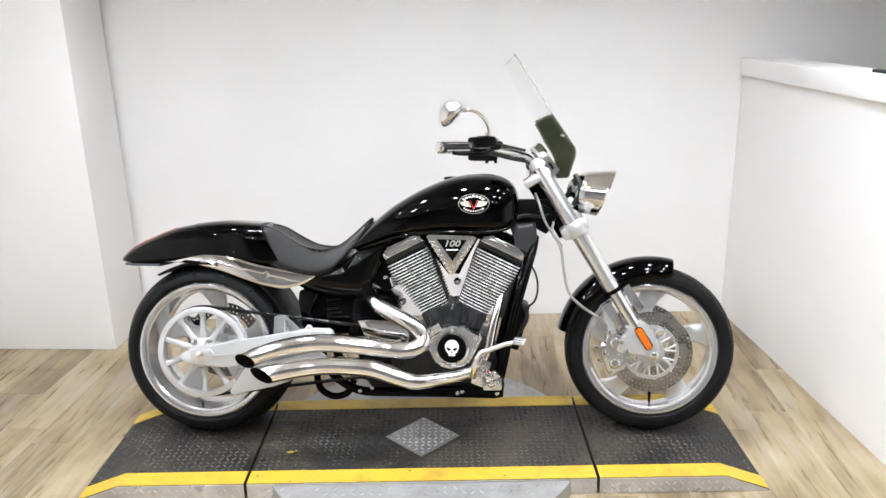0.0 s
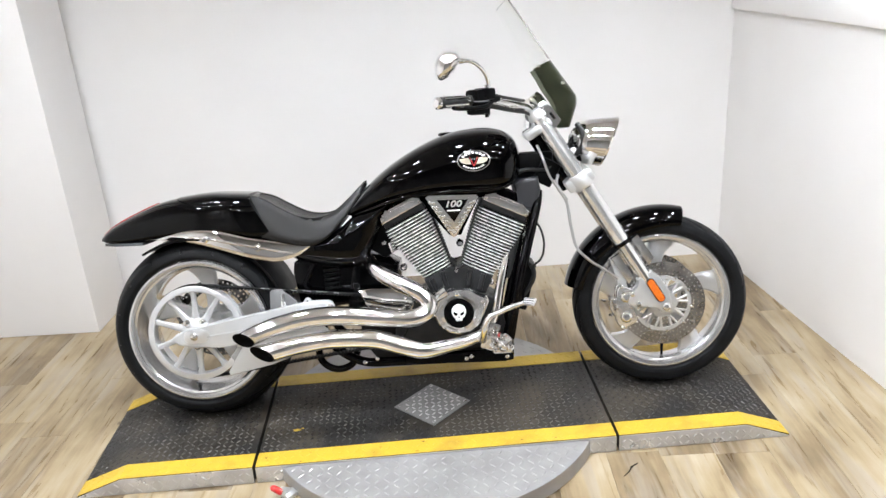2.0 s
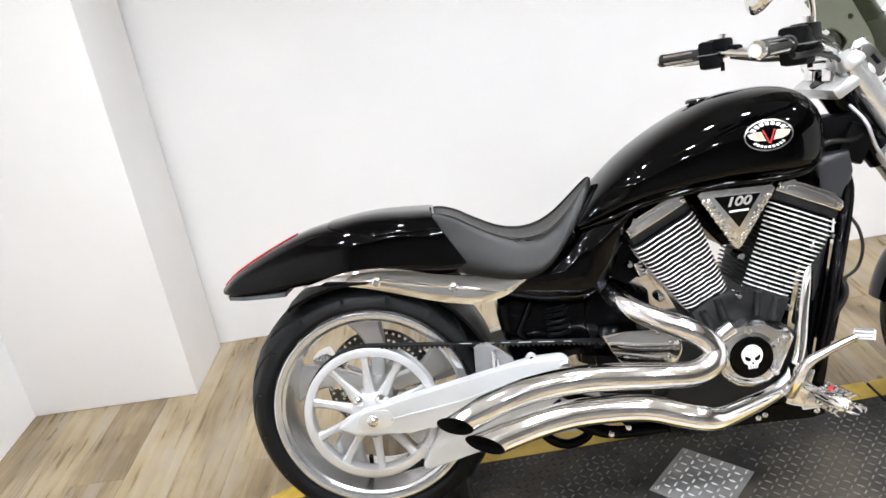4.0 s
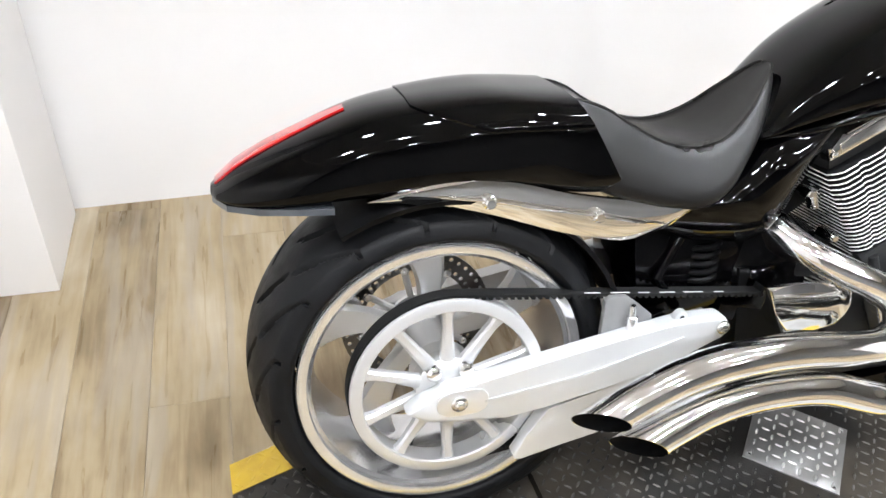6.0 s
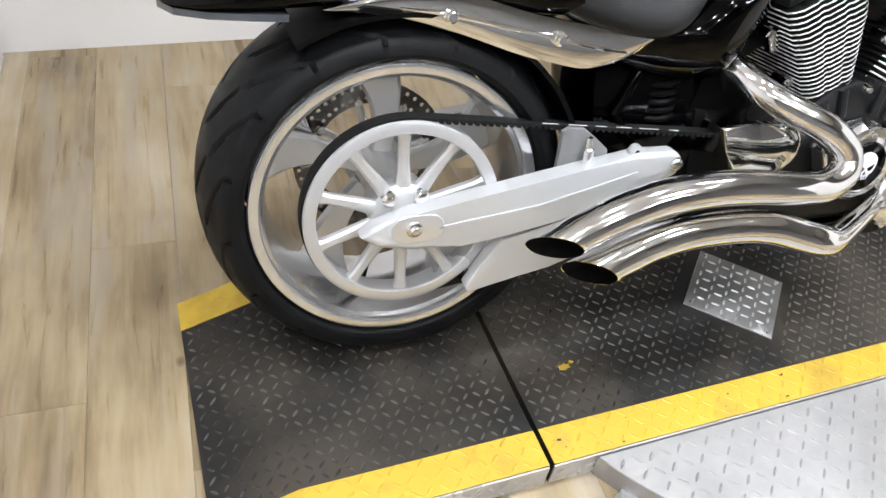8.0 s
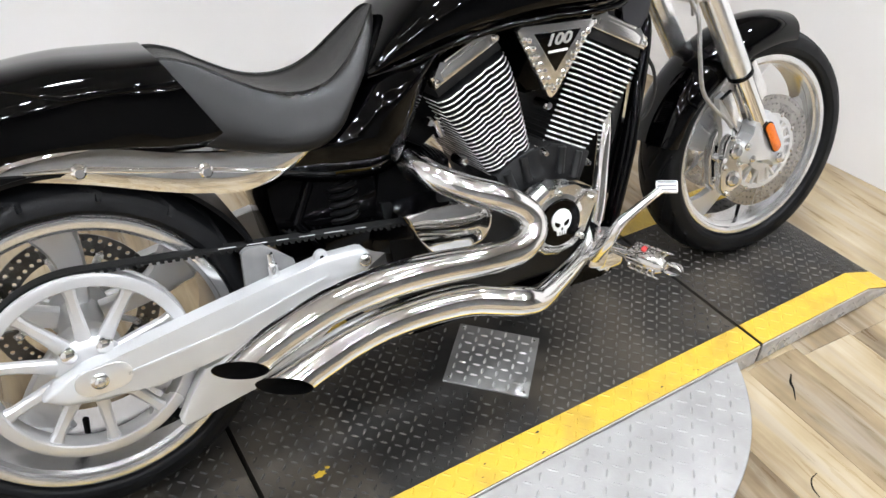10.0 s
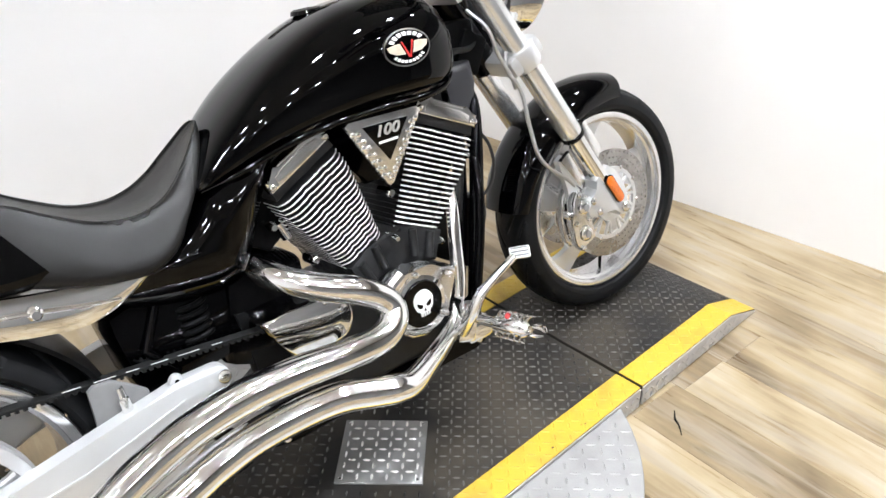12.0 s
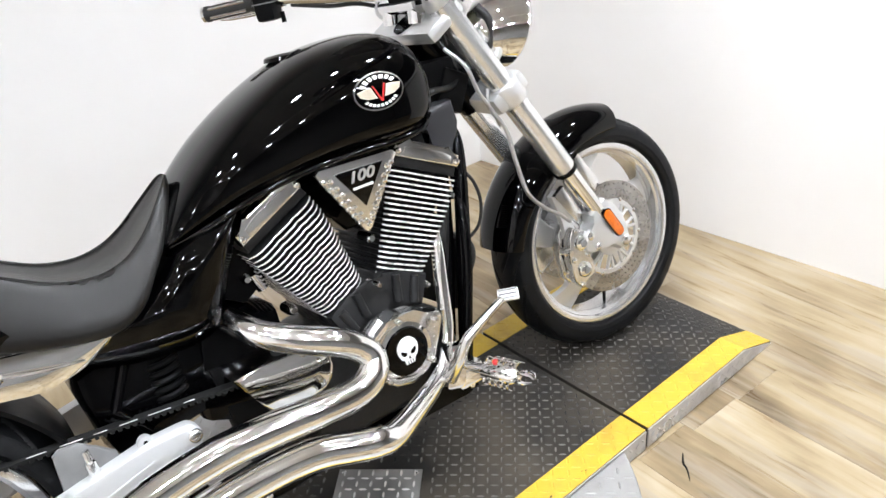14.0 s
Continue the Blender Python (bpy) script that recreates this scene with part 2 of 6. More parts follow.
# ---- mesh helpers ----
def part(name, bm, material, parent=None, label="", sharp=38.0):
    """Link a bmesh as one mesh object, under a thing or under a part."""
    bmesh.ops.recalc_face_normals(bm, faces=bm.faces[:])
    for f in bm.faces:
        f.smooth = True
    lim = radians(sharp)
    for e in bm.edges:
        if len(e.link_faces) == 2 and e.calc_face_angle(0.0) > lim:
            e.smooth = False
    me = bpy.data.meshes.new(name)
    bm.to_mesh(me)
    bm.free()
    for m in material if isinstance(material, (list, tuple)) else [material]:
        me.materials.append(m)
    ob = new(name, me)
    ob.parent = parent
    if label:
        ob["label"] = label
    return ob


def thing(name, label, category, group="", kind=""):
    return tagged(new(name), label, category, group, kind)


def catmull(pts, n=8):
    """Points of a smooth curve through the given ones."""
    p = [np.array(q, float) for q in pts]
    p = [2 * p[0] - p[1]] + p + [2 * p[-1] - p[-2]]
    out = []
    for i in range(1, len(p) - 2):
        a, b, c, d = p[i - 1 : i + 3]
        for k in range(n):
            t = k / n
            out.append(0.5 * (2 * b + (c - a) * t + (2 * a - 5 * b + 4 * c - d) * t * t + (3 * b - 3 * c + d - a) * t**3))
    return out + [p[-2]]


def loft(bm, rings, caps=True, closed=True, mat_index=0):
    vs = [[bm.verts.new(tuple(q)) for q in ring] for ring in rings]
    n = len(vs[0])
    for a, b in zip(vs, vs[1:]):
        for i in range(n if closed else n - 1):
            j = (i + 1) % n
            bm.faces.new((a[i], a[j], b[j], b[i])).material_index = mat_index
    if caps:
        bm.faces.new(vs[0][::-1]).material_index = mat_index
        bm.faces.new(vs[-1]).material_index = mat_index
    return vs


def tube_rings(pts, r, seg=14):
    pts = [Vector(tuple(q)) for q in pts]
    n = len(pts)
    rs = [r] * n if isinstance(r, (int, float)) else [float(q) for q in np.interp(np.linspace(0, 1, n), np.linspace(0, 1, len(r)), r)]
    tang = [(pts[min(i + 1, n - 1)] - pts[max(i - 1, 0)]).normalized() for i in range(n)]
    up = Vector((0, 0, 1)) if abs(tang[0].z) < 0.9 else Vector((0, 1, 0))
    u = tang[0].cross(up).normalized()
    rings = []
    for q, t, rad in zip(pts, tang, rs):
        u = (u - t * u.dot(t)).normalized()
        v = t.cross(u)
        rings.append([q + rad * (math.cos(a) * u + math.sin(a) * v) for a in (2 * math.pi * k / seg for k in range(seg))])
    return rings, tang


def tube(bm, pts, r, seg=14, smooth=0, mat_index=0):
    if smooth:
        pts = catmull(pts, smooth)
    rings, _ = tube_rings(pts, r, seg)
    loft(bm, rings, mat_index=mat_index)
    return bm


def tubes(*specs):
    bm = bmesh.new()
    for pts, r, *rest in specs:
        tube(bm, pts, r, rest[1] if len(rest) > 1 else 12, rest[0] if rest else 0)
    return bm


def box(bm, c, size, rot=(0, 0, 0), bevel=0.0, mat_index=0):
    r = bmesh.ops.create_cube(bm, size=1.0, matrix=pose(*c, *rot) @ Matrix.Diagonal((*size, 1)))
    if bevel:
        es = list({e for v in r["verts"] for e in v.link_edges})
        bmesh.ops.bevel(bm, geom=es, offset=bevel, segments=2, profile=0.6, affect="EDGES")
    return bm


def plate(poly, y0, y1, bevel=0.0, seg=2, bm=None, mat_index=0):
    """A flat piece with the given outline in x and z, from y0 to y1."""
    bm = bm or bmesh.new()
    lo = [bm.verts.new((x, y0, z)) for x, z in poly]
    hi = [bm.verts.new((x, y1, z)) for x, z in poly]
    fs = [bm.faces.new(lo), bm.faces.new(hi[::-1])]
    n = len(poly)
    for i in range(n):
        j = (i + 1) % n
        fs.append(bm.faces.new((lo[j], lo[i], hi[i], hi[j])))
    for f in fs:
        f.material_index = mat_index
    if bevel:
        es = list({e for f in fs[:2] for e in f.edges})
        bmesh.ops.bevel(bm, geom=es, offset=bevel, segments=seg, profile=0.6, affect="EDGES")
    return bm


def lathe(profile, c, seg=48, bm=None, axis="y", closed=True, mat_index=0):
    """Turn a profile of (radius, along) about an axis through c."""
    bm = bm or bmesh.new()
    rings = []
    for k in range(seg):
        a = 2 * math.pi * k / seg
        ca, sa = math.cos(a), math.sin(a)
        if axis == "y":
            rings.append([(c[0] + r * ca, c[1] + h, c[2] + r * sa) for r, h in profile])
        elif axis == "x":
            rings.append([(c[0] + h, c[1] + r * ca, c[2] + r * sa) for r, h in profile])
        else:
            rings.append([(c[0] + r * ca, c[1] + r * sa, c[2] + h) for r, h in profile])
    vs = [[bm.verts.new(q) for q in ring] for ring in rings]
    m = len(profile)
    for k in range(seg):
        a, b = vs[k], vs[(k + 1) % seg]
        for i in range(m if closed else m - 1):
            j = (i + 1) % m
            bm.faces.new((a[i], a[j], b[j], b[i])).material_index = mat_index
    return bm


def solid(profile, p0, p1, seg=24, bm=None, mat_index=0):
    """Turn (radius, share of the way) about the line from p0 to p1, closed at both ends."""
    bm = bm or bmesh.new()
    a, b = Vector(p0), Vector(p1)
    t = (b - a).normalized()
    u = t.orthogonal().normalized()
    v = t.cross(u)
    rings = [[a + (b - a) * s + r * (math.cos(w) * u + math.sin(w) * v) for w in (2 * math.pi * k / seg for k in range(seg))] for r, s in profile]
    loft(bm, rings, mat_index=mat_index)
    return bm


def bolt(c, d, r=0.009, h=0.008, bm=None):
    """A domed cap-head bolt at c that points along d."""
    d = Vector(d).normalized()
    return solid([(r, 0), (r, 0.55), (r * 0.92, 0.75), (r * 0.6, 0.95), (r * 0.5, 1.0)], c, Vector(c) + d * h, 12, bm)


def keyed(keys, n):
    """Rows of numbers, eased smoothly to n rows."""
    k = catmull(keys, 12)
    k = np.array(k)
    return [np.array([np.interp(s, np.linspace(0, 1, len(k)), k[:, c]) for c in range(k.shape[1])]) for s in np.linspace(0, 1, n)]


def shell_ring(x, zt, zb, w, zw, e1=1.0, e2=0.7, seg=36, shear=0.0, z0=0.0):
    """One cross-section of a body panel: top, bottom, half width, and the height of the widest place."""
    ring = []
    for k in range(seg):
        a = 2 * math.pi * k / seg
        c, s = math.cos(a), math.sin(a)
        e = e1 if s >= 0 else e2
        y = w * math.copysign(abs(c) ** e, c)
        z = zw + ((zt - zw) if s >= 0 else (zw - zb)) * math.copysign(abs(s) ** e, s)
        ring.append((x + shear * (z - z0), y, z))
    return ring


def arc(cx, cz, r, a0, a1, n):
    return [(cx + r * math.cos(radians(a)), cz + r * math.sin(radians(a))) for a in np.linspace(a0, a1, n)]


def lettering(body, size, depth):
    """Mesh of a word in the built-in font, centred, flat in x and y."""
    cu = bpy.data.curves.new("lettering", "FONT")
    cu.body, cu.size, cu.extrude, cu.align_x, cu.align_y, cu.shear = body, size, depth, "CENTER", "CENTER", 0.25
    cu.offset = size * 0.02
    tmp = bpy.data.objects.new("lettering", cu)
    me = bpy.data.meshes.new_from_object(tmp)
    bpy.data.objects.remove(tmp)
    bm = bmesh.new()
    bm.from_mesh(me)
    bpy.data.meshes.remove(me)
    bpy.data.curves.remove(cu)
    return bm


def treads(bm, inside, x0, x1, y0, y1, z, pitch=0.030, length=0.021, width=0.0062, height=0.0016, mat_index=0):
    """Raised lozenges of tread plate, turned by quarter from one to the next."""
    nx, ny = int((x1 - x0) / pitch) + 1, int((y1 - y0) / pitch) + 1
    for i in range(nx):
        for j in range(ny):
            cx, cy = x0 + i * pitch, y0 + j * pitch
            if not inside(cx, cy):
                continue
            a = radians(45 if (i + j) % 2 else -45)
            ca, sa = math.cos(a), math.sin(a)
            def q(u, v, h):
                return bm.verts.new((cx + u * ca - v * sa, cy + u * sa + v * ca, z + h))
            L, W = length / 2, width / 2
            b = [q(-L, 0, 0), q(-L * 0.45, -W, 0), q(L * 0.45, -W, 0), q(L, 0, 0), q(L * 0.45, W, 0), q(-L * 0.45, W, 0)]
            t = [q(-L * 0.55, 0, height), q(L * 0.55, 0, height)]
            for f in ((b[0], b[1], t[0]), (b[1], b[2], t[1], t[0]), (b[2], b[3], t[1]), (b[3], b[4], t[1]), (b[4], b[5], t[0], t[1]), (b[5], b[0], t[0])):
                bm.faces.new(f).material_index = mat_index
    return bm

# ---- the room ----
def wall(name, a, b, z0, z1, thick, material, label, category="wall"):
    """A straight wall whose seen face runs from a to b; its body lies to the right of that line."""
    a, b = Vector(a), Vector(b)
    d = (b - a).normalized()
    n = Vector((d.y, -d.x)) * thick
    bm = bmesh.new()
    lo = [(*q, z0) for q in (a, b, b + n, a + n)]
    hi = [(*q, z1) for q in (a, b, b + n, a + n)]
    loft(bm, [lo, hi])
    return tagged(part(name, bm, material), label, category, kind="structure")


LEFT, COLY, COLX, CEIL = -2.27, 0.745, -1.634, 2.85
wall("wall_back", (3.2, 1.35), (LEFT - 0.15, 1.10), 0, CEIL, 0.12, WALLW, "plain white painted back wall of the photo bay")
bm = bmesh.new()
box(bm, ((LEFT + COLX) / 2, COLY + 0.18, CEIL / 2), (COLX - LEFT, 0.36, CEIL - 0.002), bevel=0.004)
tagged(part("wall_pilaster", bm, WALLW), "white boxed-out wall corner beside the back wall", "wall", kind="structure")
wall("wall_left", (LEFT, 1.10), (LEFT, -4.2), 0, CEIL, 0.12, WALLW, "plain white painted side wall")
RA, RB = Vector((1.50, 1.272)), Vector((1.80, -1.5))
wall("wall_right", RB, RA, 0, 1.26, 0.14, WALLW, "white half-height partition wall with a ledge on top")
# Added unseen wall: its dark tone gives the chrome dark reflections.
wall("wall_front", (LEFT, -4.2), (3.2, -4.2), 0, CEIL, 0.12, DIMGREY, "added unseen wall that closes the room, dark grey in place of dim space")
wall("wall_far", (3.2, -4.2), (3.2, 1.35), 0, CEIL, 0.12, DIMGREY, "wall beyond the half-height partition, its grey standing in for a dim far room")
bm = bmesh.new()
box(bm, (0.46, -1.4, CEIL + 0.05), (5.7, 5.8, 0.1))
tagged(part("ceiling", bm, CEILM), "matt white ceiling of the room", "ceiling", kind="structure")

# ledge on the partition, with the dark gap along its far edge
d = (RA - RB).normalized()
nrm = Vector((-d.y, d.x))
mid = (RA + RB) / 2 - nrm * (-0.05)
ang = math.degrees(math.atan2(d.y, d.x))
bm = bmesh.new()
box(bm, ((RA + RB).x / 2 + 0.08, (RA + RB).y / 2, 1.3025), ((RA - RB).length - 0.006, 0.20, 0.085), (0, 0, ang), 0.004)
ledge = tagged(part("ledge", bm, WALLW), "white boxed ledge capping the half-height partition", "ledge", kind="structure")
# Flat black strip put in for the darkness of the gap.
bm = bmesh.new()
box(bm, ((RA + RB).x / 2 + 0.12, (RA + RB).y / 2 - 0.35, 1.351), (1.6, 0.03, 0.012), (0, 0, ang), 0.003)
tagged(part("cable_strip", bm, CABLE), "thin black strip on top of the ledge, standing in for a dark gap", "cable")

# ceiling fittings: short bars that carry four round LED heads each
for lx, ly in LAMPS:
    bar = thing("ceiling_light", "white bar with two bright round LED heads under the ceiling", "ceiling light", "ceiling lights")
    bar.location = (lx, ly, LAMP_Z)
    part("bar", box(bmesh.new(), (0, 0, 0.075), (1.02, 0.05, 0.035), bevel=0.004), WHITEP, bar)
    for sx in (-0.38, 0.38):
        part("hanger", tubes(([(sx, 0, 0.09), (sx, 0, CEIL - LAMP_Z)], 0.006, 0, 8)), WHITEP, bar)
    for k in range(2):
        hx = -0.27 + 0.54 * k
        head_ = part("lamp_head", lathe([(0.061, -0.025), (0.066, -0.025), (0.069, 0.02), (0.052, 0.060), (0.001, 0.062), (0.001, 0.020), (0.058, 0.006)], (hx, 0, 0), 28, axis="z"), LAMPBLACK, bar)
        part("diffuser", lathe([(0.0005, 0.003), (0.0545, 0.003), (0.0545, 0.005), (0.0005, 0.005)], (hx, 0, 0), 28, axis="z"), LAMPGLOW, head_)

# ---- display platform (turntable) ----
TURNED = 3.0
H = 0.06
plat = thing("display_platform", "low black tread-plate turntable platform with yellow edge stripes, on the floor", "platform")
plat.matrix_world = pose(-0.015, -0.137, 0, 0, 0, TURNED)
SEAM, RAMP, END, HALF, STRIPE = 0.607, 1.045, 1.195, 0.292, 0.074


def deck_section(name, xa, xb, ramp):
    """One deck slab: flat top, vertical sides, and a ramp down to the floor at its outer end."""
    sx = 1 if xb > 0 else -1
    if ramp:
        prof = [(xa, H), (sx * RAMP, H), (sx * END, 0.006), (sx * END, 0.0), (xa, 0.0)]
    else:
        prof = [(xa, H), (xb, H), (xb, 0.0), (xa, 0.0)]
    bm = plate(prof, -HALF + 0.002, HALF - 0.002)
    return part(name, bm, DECK, plat)


G = 0.0052
mid_deck = deck_section("deck", -SEAM + G, SEAM - G, False)
right_deck = deck_section("deck", SEAM + G, END, True)
left_deck = deck_section("deck", -SEAM - G, -END, True)


def top_z(x):
    return H if abs(x) < RAMP else H - (abs(x) - RAMP) / (END - RAMP) * (H - 0.006)


def stripe(xa, xb, ya, yb, parent, lift=0.0022):
    xs = sorted({xa, xb, *(s * RAMP for s in (1, -1) if min(xa, xb) < s * RAMP < max(xa, xb))})
    bm = bmesh.new()
    rings = [[(x, ya, top_z(x)), (x, yb, top_z(x)), (x, yb, top_z(x) + lift), (x, ya, top_z(x) + lift)] for x in xs]
    loft(bm, rings)
    tb = bmesh.new()
    lo_, hi_ = min(xa, xb), max(xa, xb)
    treads(tb, lambda u, v: lo_ + 0.012 < u < hi_ - 0.012 and ya + 0.008 < v < yb - 0.008, lo_ + 0.014, hi_, ya + 0.012, yb, lift, 0.0265, 0.0245, 0.0070, 0.0014)
    for v in tb.verts:
        v.co.z += top_z(v.co.x)
    me = bpy.data.meshes.new("t")
    tb.to_mesh(me)
    bm.from_mesh(me)
    bpy.data.meshes.remove(me)
    tb.free()
    return part("edge_stripe", bm, YELLOW, parent, "scuffed yellow painted edge stripe", sharp=5)


def skirt(xa, xb, side, parent):
    """The tread-plate side below the stripe, in the lightened copy of the plate colour."""
    sx = 1 if xb > 0 else -1
    if abs(xb) > RAMP:
        poly = [(xa, 0.001), (xa, H - 0.002), (sx * RAMP, H - 0.002), (sx * (END - 0.004), 0.004), (sx * (END - 0.004), 0.001)]
    else:
        poly = [(xa, 0.001), (xa, H - 0.002), (xb, H - 0.002), (xb, 0.001)]
    y = side * HALF
    bm = plate(poly, y - 0.0015, y + 0.0025)
    tb = bmesh.new()
    lo_, hi_ = min(xa, xb), max(xa, xb)
    treads(tb, lambda u, v: lo_ + 0.012 < u < hi_ - 0.012 and v < top_z(u) - 0.012, lo_ + 0.015, hi_, 0.013, H, 0.0, 0.024, 0.021, 0.006, 0.0024)
    for v in tb.verts:
        v.co = (v.co.x, y + side * (0.0025 + v.co.z), v.co.y)
    me = bpy.data.meshes.new("t")
    tb.to_mesh(me)
    bm.from_mesh(me)
    bpy.data.meshes.remove(me)
    tb.free()
    return part("skirt", bm, TREADLIT, parent, "aluminium tread-plate side, coloured lighter to make up for low light")


for xa, xb, deck in ((-SEAM + G, SEAM - G, mid_deck), (SEAM + G, END, right_deck), (-SEAM - G, -END, left_deck)):
    for side in (-1, 1):
        y1 = side * (HALF - 0.002)
        stripe(xa, xb, min(y1, y1 - side * STRIPE), max(y1, y1 - side * STRIPE), deck)
        skirt(xa, xb, side, deck)
    bm = bmesh.new()
    lo_, hi_ = min(xa, xb), max(xa, xb)
    DIA = 0.139

    def free(u, v):
        return lo_ + 0.014 < u < hi_ - 0.014 and abs(v) < HALF - STRIPE - 0.012 and abs(u + 0.005) + abs(v + 0.005) > DIA + 0.03
    treads(bm, free, lo_ + 0.015, hi_, -HALF, HALF, 0.0, 0.0225, 0.0190, 0.0050, 0.0026)
    for v in bm.verts:
        v.co.z += top_z(v.co.x)
    tr = part("tread_pattern", bm, DECKTOP, deck)
    tr["kind"] = "stuff"

# bright square plate let into the middle of the deck
DIA = 0.139
bm = bmesh.new()
sq = [(-DIA, 0), (0, -DIA), (DIA, 0), (0, DIA)]
loft(bm, [[(x, y, H + 0.0005) for x, y in sq], [(x, y, H + 0.004) for x, y in sq], [(x * 0.985, y * 0.985, H + 0.005) for x, y in sq]])
tb = bmesh.new()
# Lozenges take the lightened copy, so they stand out like highlights.
treads(tb, lambda u, v: abs(u) + abs(v) < DIA - 0.012, -DIA, DIA, -DIA, DIA, H + 0.005, 0.0235, 0.0200, 0.0056, 0.0030, 1)
me = bpy.data.meshes.new("t")
tb.to_mesh(me)
bm.from_mesh(me)
bpy.data.meshes.remove(me)
tb.free()
ins = part("inlay_plate", bm, [INLAYM, TREADLIT], plat, "dull steel tread-plate diamond inlay")
ins.location = (-0.003, -0.005, 0)
for u, v in ((-0.122, 0), (0, -0.122), (0.122, 0), (0, 0.122)):
    part("rivet", bolt((u, v, H + 0.005), (0, 0, 1), 0.004, 0.002), CHROME, ins)

# round base plate of the turntable
DT = 0.0555
CUT = math.asin((HALF + 0.0045) / 0.592)
for side in (-1, 1):
    bm = bmesh.new()
    rim_ = [(0.592 * math.cos(w), side * 0.592 * math.sin(w)) for w in np.linspace(CUT, math.pi - CUT, 90)]
    loft(bm, [[(x, y, 0.0005) for x, y in rim_], [(x, y, DT - 0.002) for x, y in rim_], [(x * 0.997, y * 0.997 if abs(y) > HALF + 0.01 else y, DT) for x, y in rim_]])
    tb = bmesh.new()
    treads(tb, lambda u, v: math.hypot(u, v) < 0.578 and side * v > HALF + 0.012, -0.6, 0.6, -0.6, 0.6, DT, 0.031, 0.026, 0.0062, 0.0020)
    me = bpy.data.meshes.new("t")
    tb.to_mesh(me)
    bm.from_mesh(me)
    bpy.data.meshes.remove(me)
    tb.free()
    part("turntable_disc", bm, TREADALU, plat, "round bright aluminium tread-plate turntable disc")
lk = part("locking_lever", tubes(([(-0.490, -0.365, 0.012), (-0.505, -0.380, 0.030), (-0.501, -0.402, 0.036)], [0.012, 0.010, 0.008], 4, 12)), SATIN, plat, "small steel locking lever with a red grip")
part("lever_base", box(bmesh.new(), (-0.482, -0.375, 0.008), (0.05, 0.035, 0.014), (0, 0, 45), 0.003), SATIN, lk)
part("lever_grip", solid([(0.006, 0), (0.010, 0.12), (0.011, 0.8), (0.006, 1)], (-0.501, -0.402, 0.036), (-0.537, -0.382, 0.046), 16), REDP, lk, "red rubber grip")

# chips and marks
rg = random.Random(8)
def blot(cx, cy, r, z, h, parent, material, name, stretch=1.0):
    """A thin ragged patch lying flat."""
    out = []
    for k in range(14):
        a = 2 * math.pi * k / 14
        q = r * rg.uniform(0.55, 1.15)
        out.append((cx + q * stretch * math.cos(a), cy + q * math.sin(a)))
    bm = bmesh.new()
    loft(bm, [[(x, y, z) for x, y in out], [(x, y, z + h) for x, y in out]])
    return part(name, bm, material, parent, sharp=20)


blot(-0.488, -0.096, 0.009, H, 0.0018, mid_deck, YELLOW, "paint_chip", 1.6)
blot(-0.468, -0.088, 0.004, H, 0.0018, mid_deck, YELLOW, "paint_chip", 1.6)
for k in range(14):
    blot(rg.uniform(-0.58, 0.58), -HALF + rg.uniform(0.006, 0.07), rg.uniform(0.001, 0.0028), H + 0.0022, 0.0003, mid_deck, DECK, "stripe_chip", rg.uniform(1, 2.2))

# ---- the motorcycle ----
LEANS, CONTACT = 13.2, -0.066
bike = thing("motorcycle", "black cruiser motorcycle with chrome exhausts, leaning on the platform", "motorcycle")
bike.matrix_world = pose(0, CONTACT, H + 0.0025, -LEANS, 0, 0)
FA, RX = (0.833, 0.0, 0.313), (-0.830, 0.0, 0.316)


def tyre(name, parent, c, R, half, bead, crown, n, m, grooves, depth, label):
    """A road tyre: rounded crown, sidewall, bead, with the tread grooves cut into the mesh."""
    side = []
    ys = np.linspace(-half * 0.93, half * 0.93, m)
    crownp = [(R - crown * (abs(y) / half) ** 2.3, y) for y in ys]
    rs = crownp[-1][0]
    wallp = [(rs - 0.012, half * 0.985), (rs - 0.026, half), (bead + 0.024, half * 0.985), (bead + 0.014, half * 0.95),
             (bead + 0.010, half * 0.945), (bead + 0.006, half * 0.90), (bead + 0.004, half * 0.80)]
    prof = [(r, -y) for r, y in wallp[::-1]] + crownp + wallp
    bm = bmesh.new()
    rings = []
    for k in range(n):
        a = 2 * math.pi * k / n
        ca, sa = math.cos(a), math.sin(a)
        ring = []
        for r, y in prof:
            if r > rs - 0.002:
                r -= depth * grooves(a, y / half)
            ring.append((c[0] + r * ca, c[1] + y, c[2] + r * sa))
        rings.append(ring)
    vs = [[bm.verts.new(q) for q in ring] for ring in rings]
    M = len(prof)
    for k in range(n):
        A, B = vs[k], vs[(k + 1) % n]
        for i in range(M):
            j = (i + 1) % M
            bm.faces.new((A[i], A[j], B[j], B[i]))
    rise = math.tan(radians(LEANS))
    for v in bm.verts:
        v.co.z = max(v.co.z, rise * v.co.y)
    return part(name, bm, RUBBER, parent, label, sharp=60)


def cut(count, sweep, width, lo, hi, stagger=0.5):
    """Curved grooves that sweep from the middle of the tread to the shoulder."""
    def fn(a, s):
        u = abs(s)
        if not lo < u < hi:
            return 0.0
        ph = (a * count / (2 * math.pi) + sweep * u ** 1.5 + (stagger if s > 0 else 0)) % 1.0
        d = min(ph, 1 - ph)
        return max(0.0, 1 - (d / width) ** 4) if d < width else 0.0
    return fn


